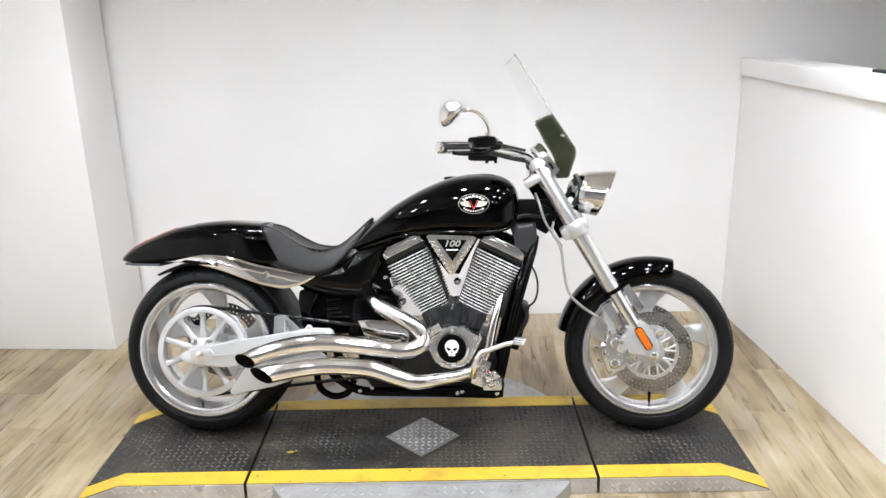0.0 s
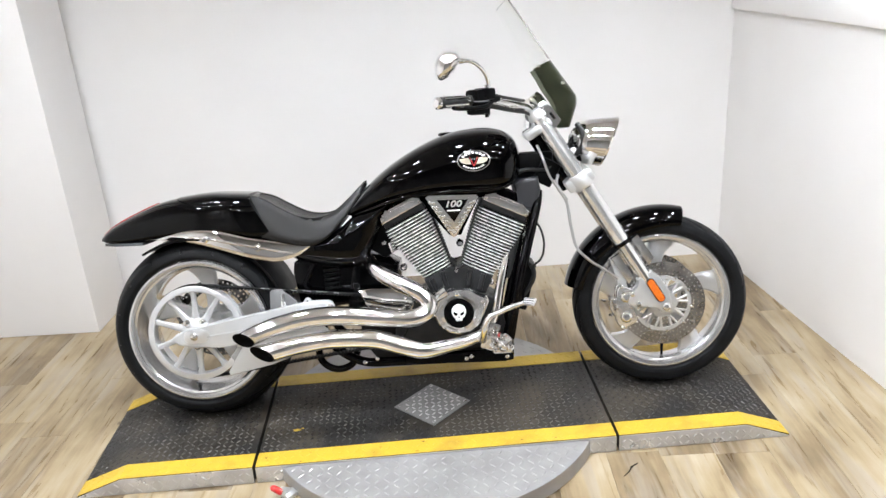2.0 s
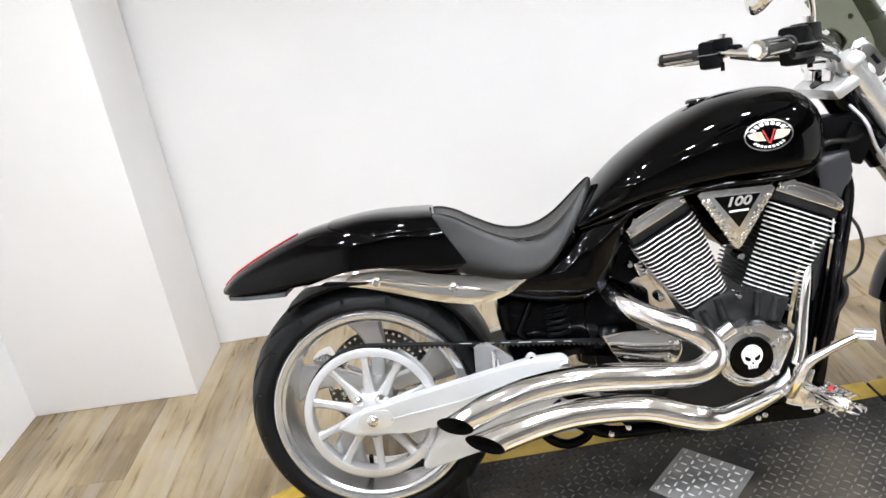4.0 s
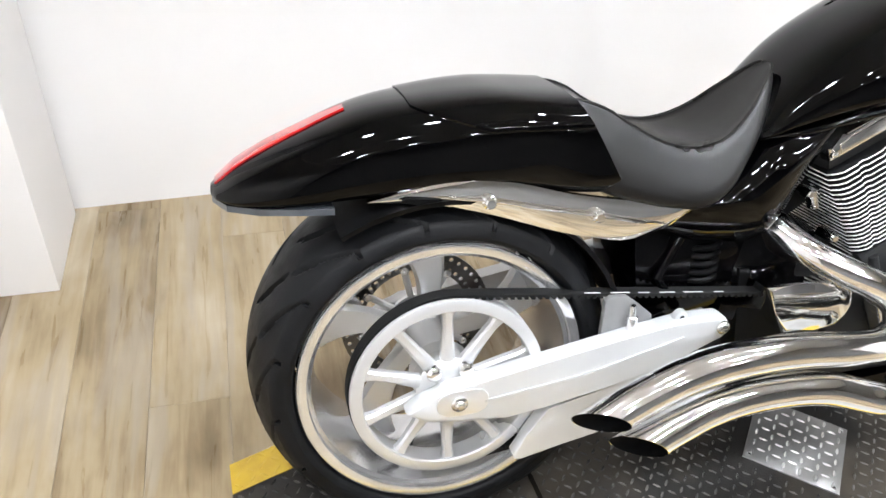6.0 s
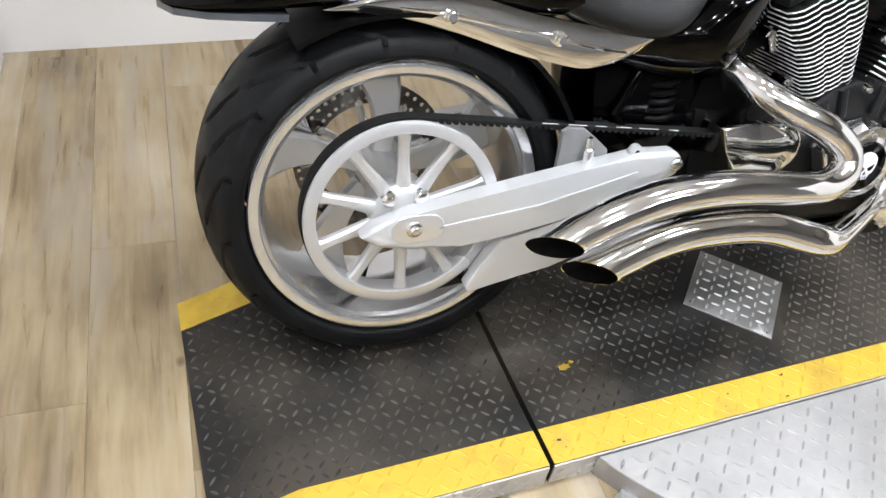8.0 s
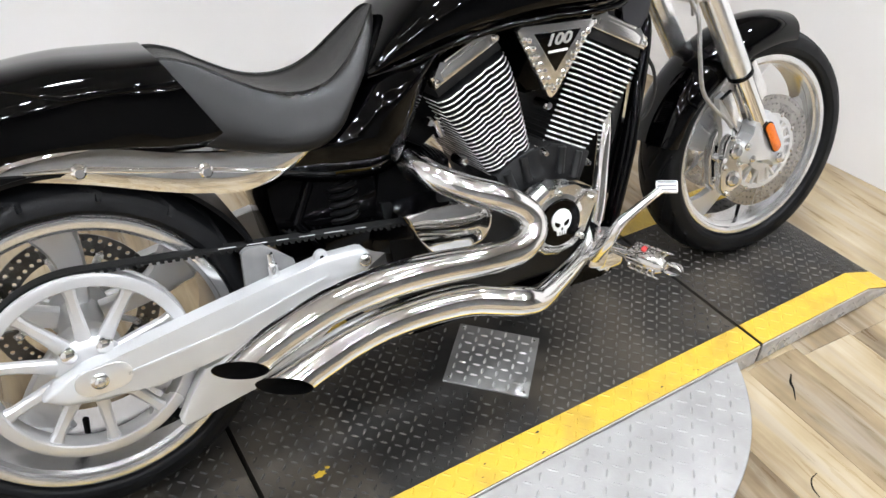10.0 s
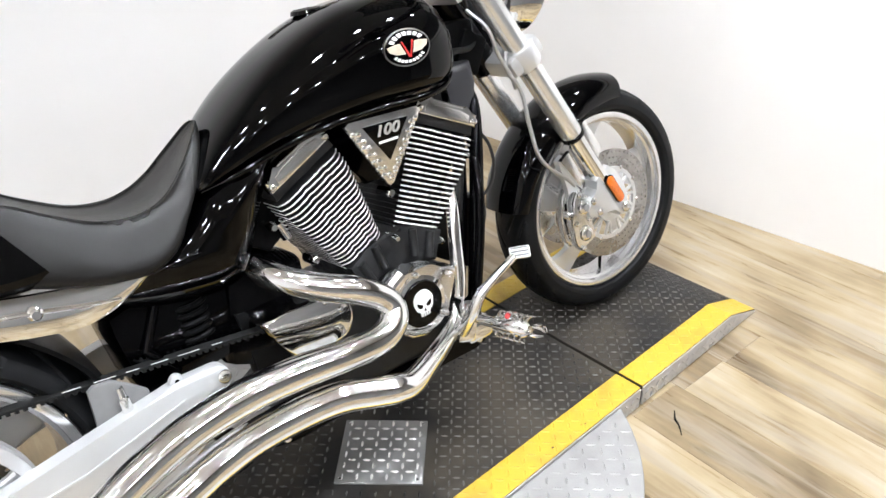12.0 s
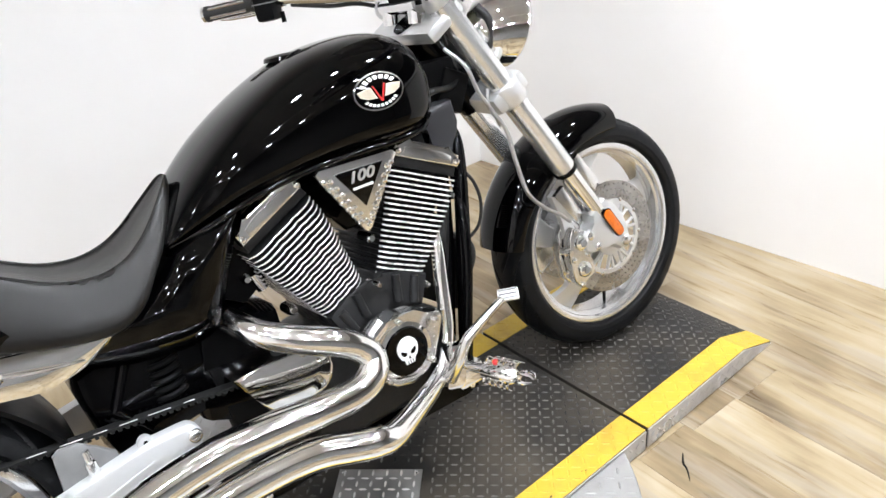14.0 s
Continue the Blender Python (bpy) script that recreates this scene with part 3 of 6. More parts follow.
def slashes(a, s):
    """Rear tread: long swept cuts, broken along the way, with a short nick between them."""
    u = abs(s)
    if not 0.10 < u < 0.95:
        return 0.0
    lead = a * 16 / (2 * math.pi) + 1.9 * u ** 1.35 + (0.5 if s > 0 else 0.0)
    ph = lead % 1.0
    d = min(ph, 1 - ph)
    wide = 0.075 * (0.45 + 0.55 * math.sin(math.pi * (u - 0.10) / 0.85))
    if d < wide and not 0.50 < u < 0.56:
        return max(0.0, 1 - (d / wide) ** 4)
    q = abs((lead + 0.42) % 1.0 - 0.5)
    if 0.60 < u < 0.74 or 0.24 < u < 0.40:
        return max(0.0, 1 - (q / 0.05) ** 4) if q < 0.05 else 0.0
    return 0.0


def blade(bm, c, ang, r0, r1, w0, w1, y0, y1, thick, curl):
    """One cast spoke, narrow at the hub and flaring into the rim."""
    rings = []
    for s in np.linspace(0, 1, 12):
        r = r0 + (r1 - r0) * s
        a = ang + curl * s * s
        w = w0 + (w1 - w0) * s ** 2.2
        y = y0 + (y1 - y0) * s
        ca, sa = math.cos(a), math.sin(a)
        t = thick * (1 - 0.35 * s)
        ring = []
        for u, v in ((-1, -0.3), (-0.8, -1), (0, -1.15), (0.8, -1), (1, -0.3), (1, 0.3), (0.8, 1), (-0.8, 1), (-1, 0.3)):
            ring.append((c[0] + r * ca - u * w * sa, c[1] + y + v * t, c[2] + r * sa + u * w * ca))
        rings.append(ring)
    loft(bm, rings)
    return bm


def ring_with_holes(c, y0, y1, r0, r1, n, rows, hole):
    """A drilled brake disc."""
    bm = bmesh.new()
    dr = (r1 - r0) / rows
    for j in range(rows):
        for i in range(n):
            off = 0.5 * (j % 2)
            a0, a1 = 2 * math.pi * (i + off) / n, 2 * math.pi * (i + 1 + off) / n
            ra, rb = r0 + j * dr, r0 + (j + 1) * dr
            am, rm = (a0 + a1) / 2, (ra + rb) / 2
            outer = [(ra, a0), (ra, am), (ra, a1), (rm, a1), (rb, a1), (rb, am), (rb, a0), (rm, a0)]
            inner = []
            for k in range(8):
                w = math.pi * 1.25 + k * math.pi / 4
                inner.append((rm + hole * math.sin(w), am + hole * math.cos(w) / rm))
            P = lambda q, y: bm.verts.new((c[0] + q[0] * math.cos(q[1]), y, c[2] + q[0] * math.sin(q[1])))
            for y in (y0, y1):
                o, h = [P(q, y) for q in outer], [P(q, y) for q in inner]
                for k in range(8):
                    l = (k + 1) % 8
                    bm.faces.new((o[k], o[l], h[l], h[k]))
            a, b = [P(q, y0) for q in inner], [P(q, y1) for q in inner]
            for k in range(8):
                l = (k + 1) % 8
                bm.faces.new((a[k], a[l], b[l], b[k]))
    bmesh.ops.remove_doubles(bm, verts=bm.verts[:], dist=2e-5)
    lathe([(r1 - 0.0002, y0 - c[1]), (r1, y0 - c[1] + 0.0005), (r1, y1 - c[1] - 0.0005), (r1 - 0.0002, y1 - c[1])], c, 64, bm)
    lathe([(r0 + 0.0002, y0 - c[1]), (r0, y0 - c[1] + 0.0005), (r0, y1 - c[1] - 0.0005), (r0 + 0.0002, y1 - c[1])], c, 64, bm)
    return bm


# front wheel
def rim_profile(half, r_lip, r_well):
    """Rim in section: flat polished lip, a step, then the barrel."""
    out = [(r_lip, half), (r_lip + 0.002, half - 0.004), (r_lip - 0.004, half - 0.009), (r_lip - 0.011, half - 0.012), (r_well, half * 0.45), (r_well, -half * 0.45),
           (r_lip - 0.011, -half + 0.012), (r_lip - 0.004, -half + 0.009), (r_lip + 0.002, -half + 0.004), (r_lip, -half)]
    one = [(r_lip - 0.003, -half - 0.001), (r_lip - 0.016, -half + 0.003), (r_lip - 0.018, -half + 0.010), (r_lip - 0.025, -half + 0.014), (r_lip - 0.027, -half + 0.030), (r_well - 0.005, -half * 0.42)]
    inn = one + [(r_well - 0.008, 0)] + [(r, -h) for r, h in one[::-1]]
    return out + inn


fw = part("front_wheel", lathe(rim_profile(0.052, 0.245, 0.222), FA, 96), RIMALLOY, bike, "cast aluminium front wheel with a polished rim")
tyre("tyre", fw, FA, 0.3115, 0.066, 0.245, 0.024, 600, 45, cut(22, 1.8, 0.075, 0.10, 0.92), 0.007, "black treaded front tyre")
for k in range(5):
    bm = blade(bmesh.new(), FA, radians(100 + 72 * k), 0.035, 0.222, 0.018, 0.052, 0.0, 0.0, 0.013, -0.30)
    part("spoke", bm, SATIN, fw)
part("hub", lathe([(0.016, -0.075), (0.040, -0.072), (0.046, -0.05), (0.036, -0.03), (0.036, 0.03), (0.046, 0.05), (0.040, 0.072), (0.016, 0.075)], FA, 40), SATIN, fw)
part("valve_stem", tubes(([(FA[0] + 0.008, -0.012, 0.100), (FA[0] + 0.008, -0.018, 0.145)], [0.0045, 0.0055])), PLASTIC, fw)
for side in (-1, 1):
    y = side * 0.078
    d_ = part("brake_disc", ring_with_holes(FA, y - 0.0025, y + 0.0025, 0.103, 0.150, 54, 3, 0.0030), DISCM, fw, "drilled steel brake disc")
    car = part("disc_carrier", lathe([(0.030, y - 0.005), (0.050, y - 0.005), (0.050, y + 0.005), (0.030, y + 0.005)], FA, 40), SATIN, fw, "silver spoked brake disc carrier")
    part("carrier_ring", lathe([(0.090, y - 0.004), (0.101, y - 0.004), (0.101, y + 0.004), (0.090, y + 0.004)], FA, 64), SATIN, car)
    for k in range(10):
        a = radians(36 * k + 9)
        for da in (-0.13, 0.13):
            p0 = (FA[0] + 0.047 * math.cos(a), y, FA[2] + 0.047 * math.sin(a))
            p1 = (FA[0] + 0.093 * math.cos(a + da), y, FA[2] + 0.093 * math.sin(a + da))
            part("carrier_arm", tubes(([p0, p1], 0.0045, 0, 8)), SATIN, car)
    for k in range(10):
        a = radians(36 * k + 27)
        part("disc_button", bolt((FA[0] + 0.1015 * math.cos(a), y + side * 0.003, FA[2] + 0.1015 * math.sin(a)), (0, side, 0), 0.006, 0.004), CHROME, fw)

# rear wheel
rw = part("rear_wheel", lathe(rim_profile(0.115, 0.252, 0.222), RX, 96), RIMALLOY, bike, "wide cast aluminium rear wheel with a polished rim")
tyre("tyre", rw, RX, 0.3285, 0.126, 0.252, 0.040, 800, 85, slashes, 0.013, "wide black treaded rear tyre")
for k in range(5):
    bm = blade(bmesh.new(), RX, radians(82 + 72 * k), 0.040, 0.230, 0.020, 0.060, 0.045, 0.03, 0.015, 0.30)
    part("spoke", bm, SATIN, rw)
part("hub", lathe([(0.015, -0.115), (0.050, -0.112), (0.056, -0.08), (0.040, -0.05), (0.040, 0.06), (0.056, 0.08), (0.015, 0.10)], RX, 40), SATIN, rw)
part("valve_stem", tubes(([(RX[0] - 0.045, -0.03, 0.118), (RX[0] - 0.040, -0.04, 0.160)], [0.005, 0.006])), PLASTIC, rw)
part("brake_disc", ring_with_holes(RX, 0.098, 0.103, 0.108, 0.150, 48, 2, 0.0042), DARKDISC, rw, "dark drilled rear brake disc")
car = part("disc_carrier", lathe([(0.036, 0.095), (0.056, 0.095), (0.056, 0.104), (0.036, 0.104)], RX, 40), SATIN, rw)
for k in range(8):
    a = radians(45 * k + 12)
    part("carrier_arm", tubes(([(RX[0] + 0.05 * math.cos(a), 0.1, RX[2] + 0.05 * math.sin(a)), (RX[0] + 0.112 * math.cos(a), 0.1, RX[2] + 0.112 * math.sin(a))], 0.007, 0, 8)), SATIN, car)
for k in range(8):
    a = radians(45 * k + 12)
    part("disc_button", bolt((RX[0] + 0.112 * math.cos(a), 0.097, RX[2] + 0.112 * math.sin(a)), (0, -1, 0), 0.009, 0.006), CHROME, rw)
bm = bmesh.new()
box(bm, (RX[0] - 0.135, 0.10, RX[2] + 0.055), (0.05, 0.075, 0.11), (0, -20, 0), 0.012)
cal = part("rear_caliper", bm, CHROME, bike)
# drive pulley
pul = part("drive_pulley", lathe([(0.148, -0.147), (0.150, -0.1495), (0.164, -0.1495), (0.1695, -0.147), (0.170, -0.142), (0.166, -0.139), (0.166, -0.114), (0.170, -0.112), (0.170, -0.108), (0.150, -0.108), (0.148, -0.112)], RX, 112),
           PULLEYM, bike, "silver ten-spoke belt pulley")
for k in range(10):
    a = radians(36 * k + 90)
    bm = bmesh.new()
    rings = []
    for s in np.linspace(0, 1, 7):
        r = 0.03 + 0.122 * s
        w = 0.0085 + 0.0065 * (1 - s) ** 2 + 0.004 * max(0.0, s - 0.85) / 0.15
        yy = -0.144 + 0.004 * math.sin(math.pi * s)
        ca, sa = math.cos(a), math.sin(a)
        rings.append([(RX[0] + r * ca - u * w * sa, yy + v, RX[2] + r * sa + u * w * ca) for u, v in ((-1, 0.014), (-1, 0.004), (-0.55, 0), (0.55, 0), (1, 0.004), (1, 0.014))])
    loft(bm, rings)
    part("pulley_spoke", bm, PULLEYM, pul)
part("pulley_hub", lathe([(0.014, -0.150), (0.046, -0.147), (0.056, -0.138), (0.056, -0.108), (0.014, -0.105)], RX, 40), PULLEYM, pul)
for k in range(5):
    a = radians(90 + 36 + 72 * k)
    part("pulley_bolt", bolt((RX[0] + 0.047 * math.cos(a), -0.146, RX[2] + 0.047 * math.sin(a)), (0, -1, 0), 0.014, 0.014), CHROME, pul)

# drive belt, toothed on its inner side
FS = (-0.165, 0.318)
rb, rf = 0.1675, 0.086
dx, dz = FS[0] - RX[0], FS[1] - RX[2]
dist = math.hypot(dx, dz)
base = math.atan2(dz, dx)
th = math.acos((rb - rf) / dist)
loop = arc(RX[0], RX[2], rb, math.degrees(base + th), math.degrees(base - th) + 360, 60) + arc(FS[0], FS[1], rf, math.degrees(base - th), math.degrees(base + th), 24)
bm = bmesh.new()
pts = [Vector((x, 0, z)) for x, z in loop]
n = len(pts)
rings = []
for i, q in enumerate(pts):
    t = (pts[(i + 1) % n] - pts[i - 1]).normalized()
    o = Vector((-t.z, 0, t.x))
    o = o if o.dot(q - Vector(((RX[0] + FS[0]) / 2, 0, 0.32))) > 0 else -o
    rings.append([(*(q + o * k)[:1], y, (q + o * k)[2]) for k, y in ((0, -0.137), (0.0045, -0.137), (0.0045, -0.111), (0, -0.111))])
loft(bm, rings + [rings[0]], caps=False)
belt = part("drive_belt", bm, BELTM, bike, "black toothed drive belt", sharp=30)
for lo_, hi_ in ((pts[-1], pts[0]), (pts[59], pts[60])):
    bm = bmesh.new()
    L = (hi_ - lo_).length
    t = (hi_ - lo_).normalized()
    o = Vector((-t.z, 0, t.x))
    o = -o if o.dot(Vector(((RX[0] + FS[0]) / 2, 0, 0.32)) - lo_) < 0 else o
    for k in range(int(L / 0.0125)):
        q = lo_ + t * (0.006 + k * 0.0125)
        box(bm, q + o * 0.0022 + Vector((0, -0.124, 0)), (0.0065, 0.0258, 0.0045), (0, -math.degrees(math.atan2(t.z, t.x)), 0))
    ob = part("belt_teeth", bm, BELTM, belt)
    ob["kind"] = "stuff"

bm = bmesh.new()
up0, up1 = pts[-1], pts[0]
tt = (up1 - up0).normalized()
run = (up1 - up0).length
for s_, w_ in ((0.36, 0.030), (0.44, 0.036), (0.51, 0.022), (0.58, 0.030), (0.66, 0.040), (0.74, 0.020)):
    q = up0 + tt * (run * (1 - s_ if up0.x > up1.x else s_))
    box(bm, q + Vector((0, -0.133, 0.0047)), (w_, 0.0022, 0.0008), (0, -math.degrees(math.atan(tt.z / tt.x)), 0))
mk = part("belt_marking", bm, WHITEP, belt, "pale printed bars along the belt")
mk["kind"] = "stuff"

# swingarm
ARM = [(-0.912, 0.303), (-0.890, 0.322), (-0.850, 0.335), (-0.78, 0.347), (-0.65, 0.370), (-0.50, 0.396), (-0.42, 0.412)] + arc(-0.356, 0.385, 0.026, 80, -60, 9) + [(-0.44, 0.328), (-0.56, 0.298), (-0.66, 0.279), (-0.74, 0.269), (-0.82, 0.270), (-0.88, 0.282)]
sw = part("swingarm", plate(ARM, -0.186, -0.150, 0.010, 3), SILVER, bike, "cast silver swingarm")
LOWARM = [(-0.660, 0.268), (-0.60, 0.274), (-0.40, 0.334), (-0.36, 0.305), (-0.50, 0.215), (-0.560, 0.196), (-0.704, 0.164), (-0.716, 0.166), (-0.720, 0.176), (-0.696, 0.215)]
part("lower_arm", plate(LOWARM, -0.176, -0.150, 0.004), SILVER, sw, "pale silver lower brace of the swingarm")
part("left_arm", plate(ARM, 0.150, 0.186, 0.010, 3), SILVER, sw)
RIDGE = [(-0.78, 0.308), (-0.60, 0.330), (-0.42, 0.376), (-0.42, 0.380), (-0.60, 0.335), (-0.78, 0.313)]
part("ridge", plate(RIDGE, -0.1885, -0.183), SILVER, sw)
oval = arc(-0.838, 0.313, 0.024, 90, 270, 12) + arc(-0.796, 0.314, 0.024, -90, 90, 12)
part("axle_plate", plate(oval, -0.1885, -0.182, 0.002), SATIN, sw, "oval chain adjuster plate")
bm = bolt((-0.824, -0.188, 0.314), (0, -1, 0), 0.0145, 0.006)
bolt((-0.824, -0.193, 0.314), (0, -1, 0), 0.009, 0.007, bm)
part("axle_nut", bm, POLISH, sw)
part("arm_bracket", plate([(-0.560, 0.380), (-0.556, 0.448), (-0.545, 0.455), (-0.515, 0.452), (-0.490, 0.432), (-0.465, 0.410), (-0.46, 0.38)], -0.150, -0.138, 0.003), CASTGREY, sw)
part("bracket_stud", solid([(0.010, 0), (0.010, 0.55), (0.007, 0.6), (0.006, 1)], (-0.508, -0.160, 0.392), (-0.510, -0.160, 0.440), 14), POLISH, sw)
part("arm_lug", plate([(-0.436, 0.385), (-0.435, 0.412)] + arc(-0.4215, 0.412, 0.0125, 165, 15, 9) + [(-0.409, 0.385)], -0.176, -0.162, 0.003), SILVER, sw)
part("lug_eye", solid([(0.0042, 0), (0.0042, 1)], (-0.4215, -0.1766, 0.412), (-0.4215, -0.168, 0.412), 12), SOOT, sw)
part("pivot_bolt", bolt((-0.345, -0.184, 0.388), (0, -1, 0), 0.013, 0.010), POLISH, sw)

# ---- bodywork ----
TANK = [(-0.276, 0.706, 0.688, 0.074, 0.696, 0.9, 1), (-0.256, 0.728, 0.689, 0.108, 0.705, 0.85, 0.9), (-0.200, 0.790, 0.703, 0.122, 0.735, 0.85, 0.7), (-0.115, 0.858, 0.733, 0.150, 0.777, 0.80, 0.55),
        (-0.006, 0.919, 0.750, 0.168, 0.806, 0.77, 0.48), (0.102, 0.959, 0.755, 0.178, 0.828, 0.77, 0.45), (0.205, 0.971, 0.751, 0.179, 0.836, 0.78, 0.45),
        (0.275, 0.963, 0.753, 0.170, 0.835, 0.80, 0.5), (0.318, 0.940, 0.767, 0.147, 0.840, 0.88, 0.6), (0.340, 0.906, 0.792, 0.104, 0.845, 0.95, 0.8), (0.349, 0.870, 0.822, 0.045, 0.846, 1, 1)]
bm = bmesh.new()
loft(bm, [shell_ring(*k, seg=56) for k in keyed(TANK, 60)])
tank = part("fuel_tank", bm, GLOSS, bike, "glossy black teardrop fuel tank", sharp=60)
# lip along the lower edge of the tank
for side in (-1, 1):
    lip = [(-0.255, side * 0.080, 0.692), (-0.19, side * 0.120, 0.712), (-0.10, side * 0.147, 0.741), (0.0, side * 0.163, 0.757), (0.10, side * 0.172, 0.761), (0.19, side * 0.172, 0.759), (0.27, side * 0.159, 0.763), (0.315, side * 0.128, 0.781)]
    part("tank_lip", tubes((lip, 0.0065, 8, 10)), GLOSS, tank)
part("fuel_cap", lathe([(0.001, 0.008), (0.03, 0.007), (0.036, 0.004), (0.038, -0.004), (0.001, -0.004)], (0.10, 0.03, 0.955), 32, axis="z"), GLOSS, tank)

# tank emblem: plain shapes on a chrome oval, set on the curve of the tank
def tank_y(x, z):
    best = None
    for k in keyed(TANK, 60):
        if best is None or abs(k[0] - x) < abs(best[0] - x):
            best = k
    s = min(max((z - best[4]) / ((best[1] - best[4]) if z > best[4] else (best[4] - best[2])), -0.999), 0.999)
    e = best[5] if z > best[4] else best[6]
    a = math.asin(abs(s) ** (1 / e))
    return best[3] * math.cos(a) ** e


for side in (-1, 1):
    EX, EZ, EA, EB = 0.181, 0.861, 0.056, 0.0365
    def on_tank(u, v, lift):
        return (EX + u * 1.0, side * (tank_y(EX, EZ + v * 0.98) + lift - 0.10 * u * u / 0.056 * 0.2), EZ + v * 0.98)
    def oval_patch(sa, sb, lift, seg=40):
        bm = bmesh.new()
        c = bm.verts.new(on_tank(0, 0, lift + 0.001))
        rim = None
        prev = None
        for q in (0.5, 1.0):
            cur = [bm.verts.new(on_tank(sa * q * math.cos(w), sb * q * math.sin(w), lift)) for w in (2 * math.pi * i / seg for i in range(seg))]
            for i in range(seg):
                j = (i + 1) % seg
                bm.faces.new((c, cur[i], cur[j]) if prev is None else (prev[i], cur[i], cur[j], prev[j]))
            prev = cur
        base_ = [bm.verts.new(on_tank(sa * 1.03 * math.cos(w), sb * 1.03 * math.sin(w), -0.006)) for w in (2 * math.pi * i / seg for i in range(seg))]
        for i in range(seg):
            j = (i + 1) % seg
            bm.faces.new((prev[i], base_[i], base_[j], prev[j]))
        return bm
    em = part("emblem", oval_patch(EA, EB, 0.003), POLISH, tank, "oval chrome-rimmed tank emblem with gold wings")
    part("emblem_field", oval_patch(EA * 0.94, EB * 0.91, 0.0038), GLOSS, em)
    def patch(poly, lift, material, name):
        bm = bmesh.new()
        top = [bm.verts.new(on_tank(u, v, lift)) for u, v in poly]
        bot = [bm.verts.new(on_tank(u, v, 0.0)) for u, v in poly]
        bm.faces.new(top)
        for i in range(len(poly)):
            j = (i + 1) % len(poly)
            bm.faces.new((top[i], bot[i], bot[j], top[j]))
        part(name, bm, material, em)
    for sg in (-1, 1):
        patch([(sg * 0.0175, 0.010), (sg * 0.030, 0.010), (sg * 0.049, 0.007), (sg * 0.044, -0.003), (sg * 0.030, -0.010), (sg * 0.0085, -0.012)], 0.0062, GOLD, "emblem_wing")
        patch([(sg * 0.0002, -0.019), (sg * 0.0022, -0.019), (sg * 0.0145, 0.013), (sg * 0.0122, 0.013), (sg * 0.0002, -0.0145)], 0.0072, REDP, "emblem_chevron")
    def band(a0, a1, q0, q1, name):
        ws_ = [radians(a) for a in np.linspace(a0, a1, 5)]
        patch([(EA * q1 * math.cos(w), EB * q1 * math.sin(w)) for w in ws_] + [(EA * q0 * math.cos(w), EB * q0 * math.sin(w)) for w in ws_[::-1]], 0.0060, WHITEP, name)
    for k in range(7):
        band(152 - 18 * k, 152 - 18 * k - 12, 0.64, 0.84, "emblem_bar")
    for k in range(9):
        band(212 + 13 * k, 212 + 13 * k + 8, 0.66, 0.80, "emblem_bar")

# seat
SEAT = [(-0.655, 0.762, 0.68, 0.060, 0.092), (-0.612, 0.781, 0.655, 0.076, 0.118), (-0.560, 0.767, 0.635, 0.086, 0.132), (-0.513, 0.738, 0.620, 0.094, 0.141), (-0.449, 0.704, 0.606, 0.100, 0.149),
        (-0.390, 0.692, 0.602, 0.100, 0.150), (-0.340, 0.700, 0.624, 0.094, 0.140), (-0.300, 0.722, 0.666, 0.080, 0.118), (-0.265, 0.752, 0.704, 0.064, 0.092), (-0.238, 0.778, 0.742, 0.046, 0.064), (-0.216, 0.800, 0.775, 0.026, 0.036), (-0.205, 0.808, 0.792, 0.008, 0.014)]


def seat_ring(x, zt, zb, w1, w):
    """Dished top, a raised piped edge, and a skirt that flares out below it."""
    h = zt - zb
    half = [(0, zt - 0.11 * w1), (w1 * 0.45, zt - 0.095 * w1), (w1 * 0.78, zt - 0.045 * w1), (w1 * 0.95, zt - 0.003), (w1, zt), (w1 + (w - w1) * 0.12, zt - 0.04 * h), (w1 + (w - w1) * 0.34, zt - 0.20 * h),
            (w1 + (w - w1) * 0.62, zt - 0.42 * h), (w1 + (w - w1) * 0.85, zt - 0.64 * h), (w1 + (w - w1) * 0.97, zt - 0.82 * h), (w, zt - 0.94 * h), (w - 0.004, zb), (w * 0.5, zb)]
    return [(x, y, z) for y, z in half] + [(x, 0, zb)] + [(x, -y, z) for y, z in half[:0:-1]]


bm = bmesh.new()
loft(bm, [seat_ring(*k) for k in keyed(SEAT, 70)])
seat = part("seat", bm, LEATHER, bike, "black vinyl solo seat with a deep scoop", sharp=60)
for side in (-1, 1):
    part("piping", tubes(([(k[0], side * k[3], k[1] - 0.0005) for k in keyed(SEAT, 40)[3:-1]], 0.0028, 0, 8)), LEATHER, seat)

# tail: rear mudguard with the seat cowl on top
TAIL = [(-0.565, 0.789, 0.628, 0.134, 0.70, 0.54, 0.35, -0.57), (-0.640, 0.795, 0.634, 0.138, 0.70, 0.56, 0.33, -0.50), (-0.724, 0.799, 0.652, 0.131, 0.70, 0.60, 0.33, -0.36), (-0.824, 0.793, 0.659, 0.126, 0.70, 0.66, 0.33, -0.2),
        (-0.939, 0.777, 0.650, 0.113, 0.688, 0.74, 0.36, -0.08), (-1.050, 0.738, 0.643, 0.098, 0.667, 0.82, 0.42, 0.0), (-1.130, 0.700, 0.643, 0.080, 0.658, 0.95, 0.55, 0.0), (-1.167, 0.672, 0.646, 0.050, 0.653, 1, 0.8, 0.0), (-1.180, 0.662, 0.650, 0.022, 0.653, 1, 1, 0.0)]


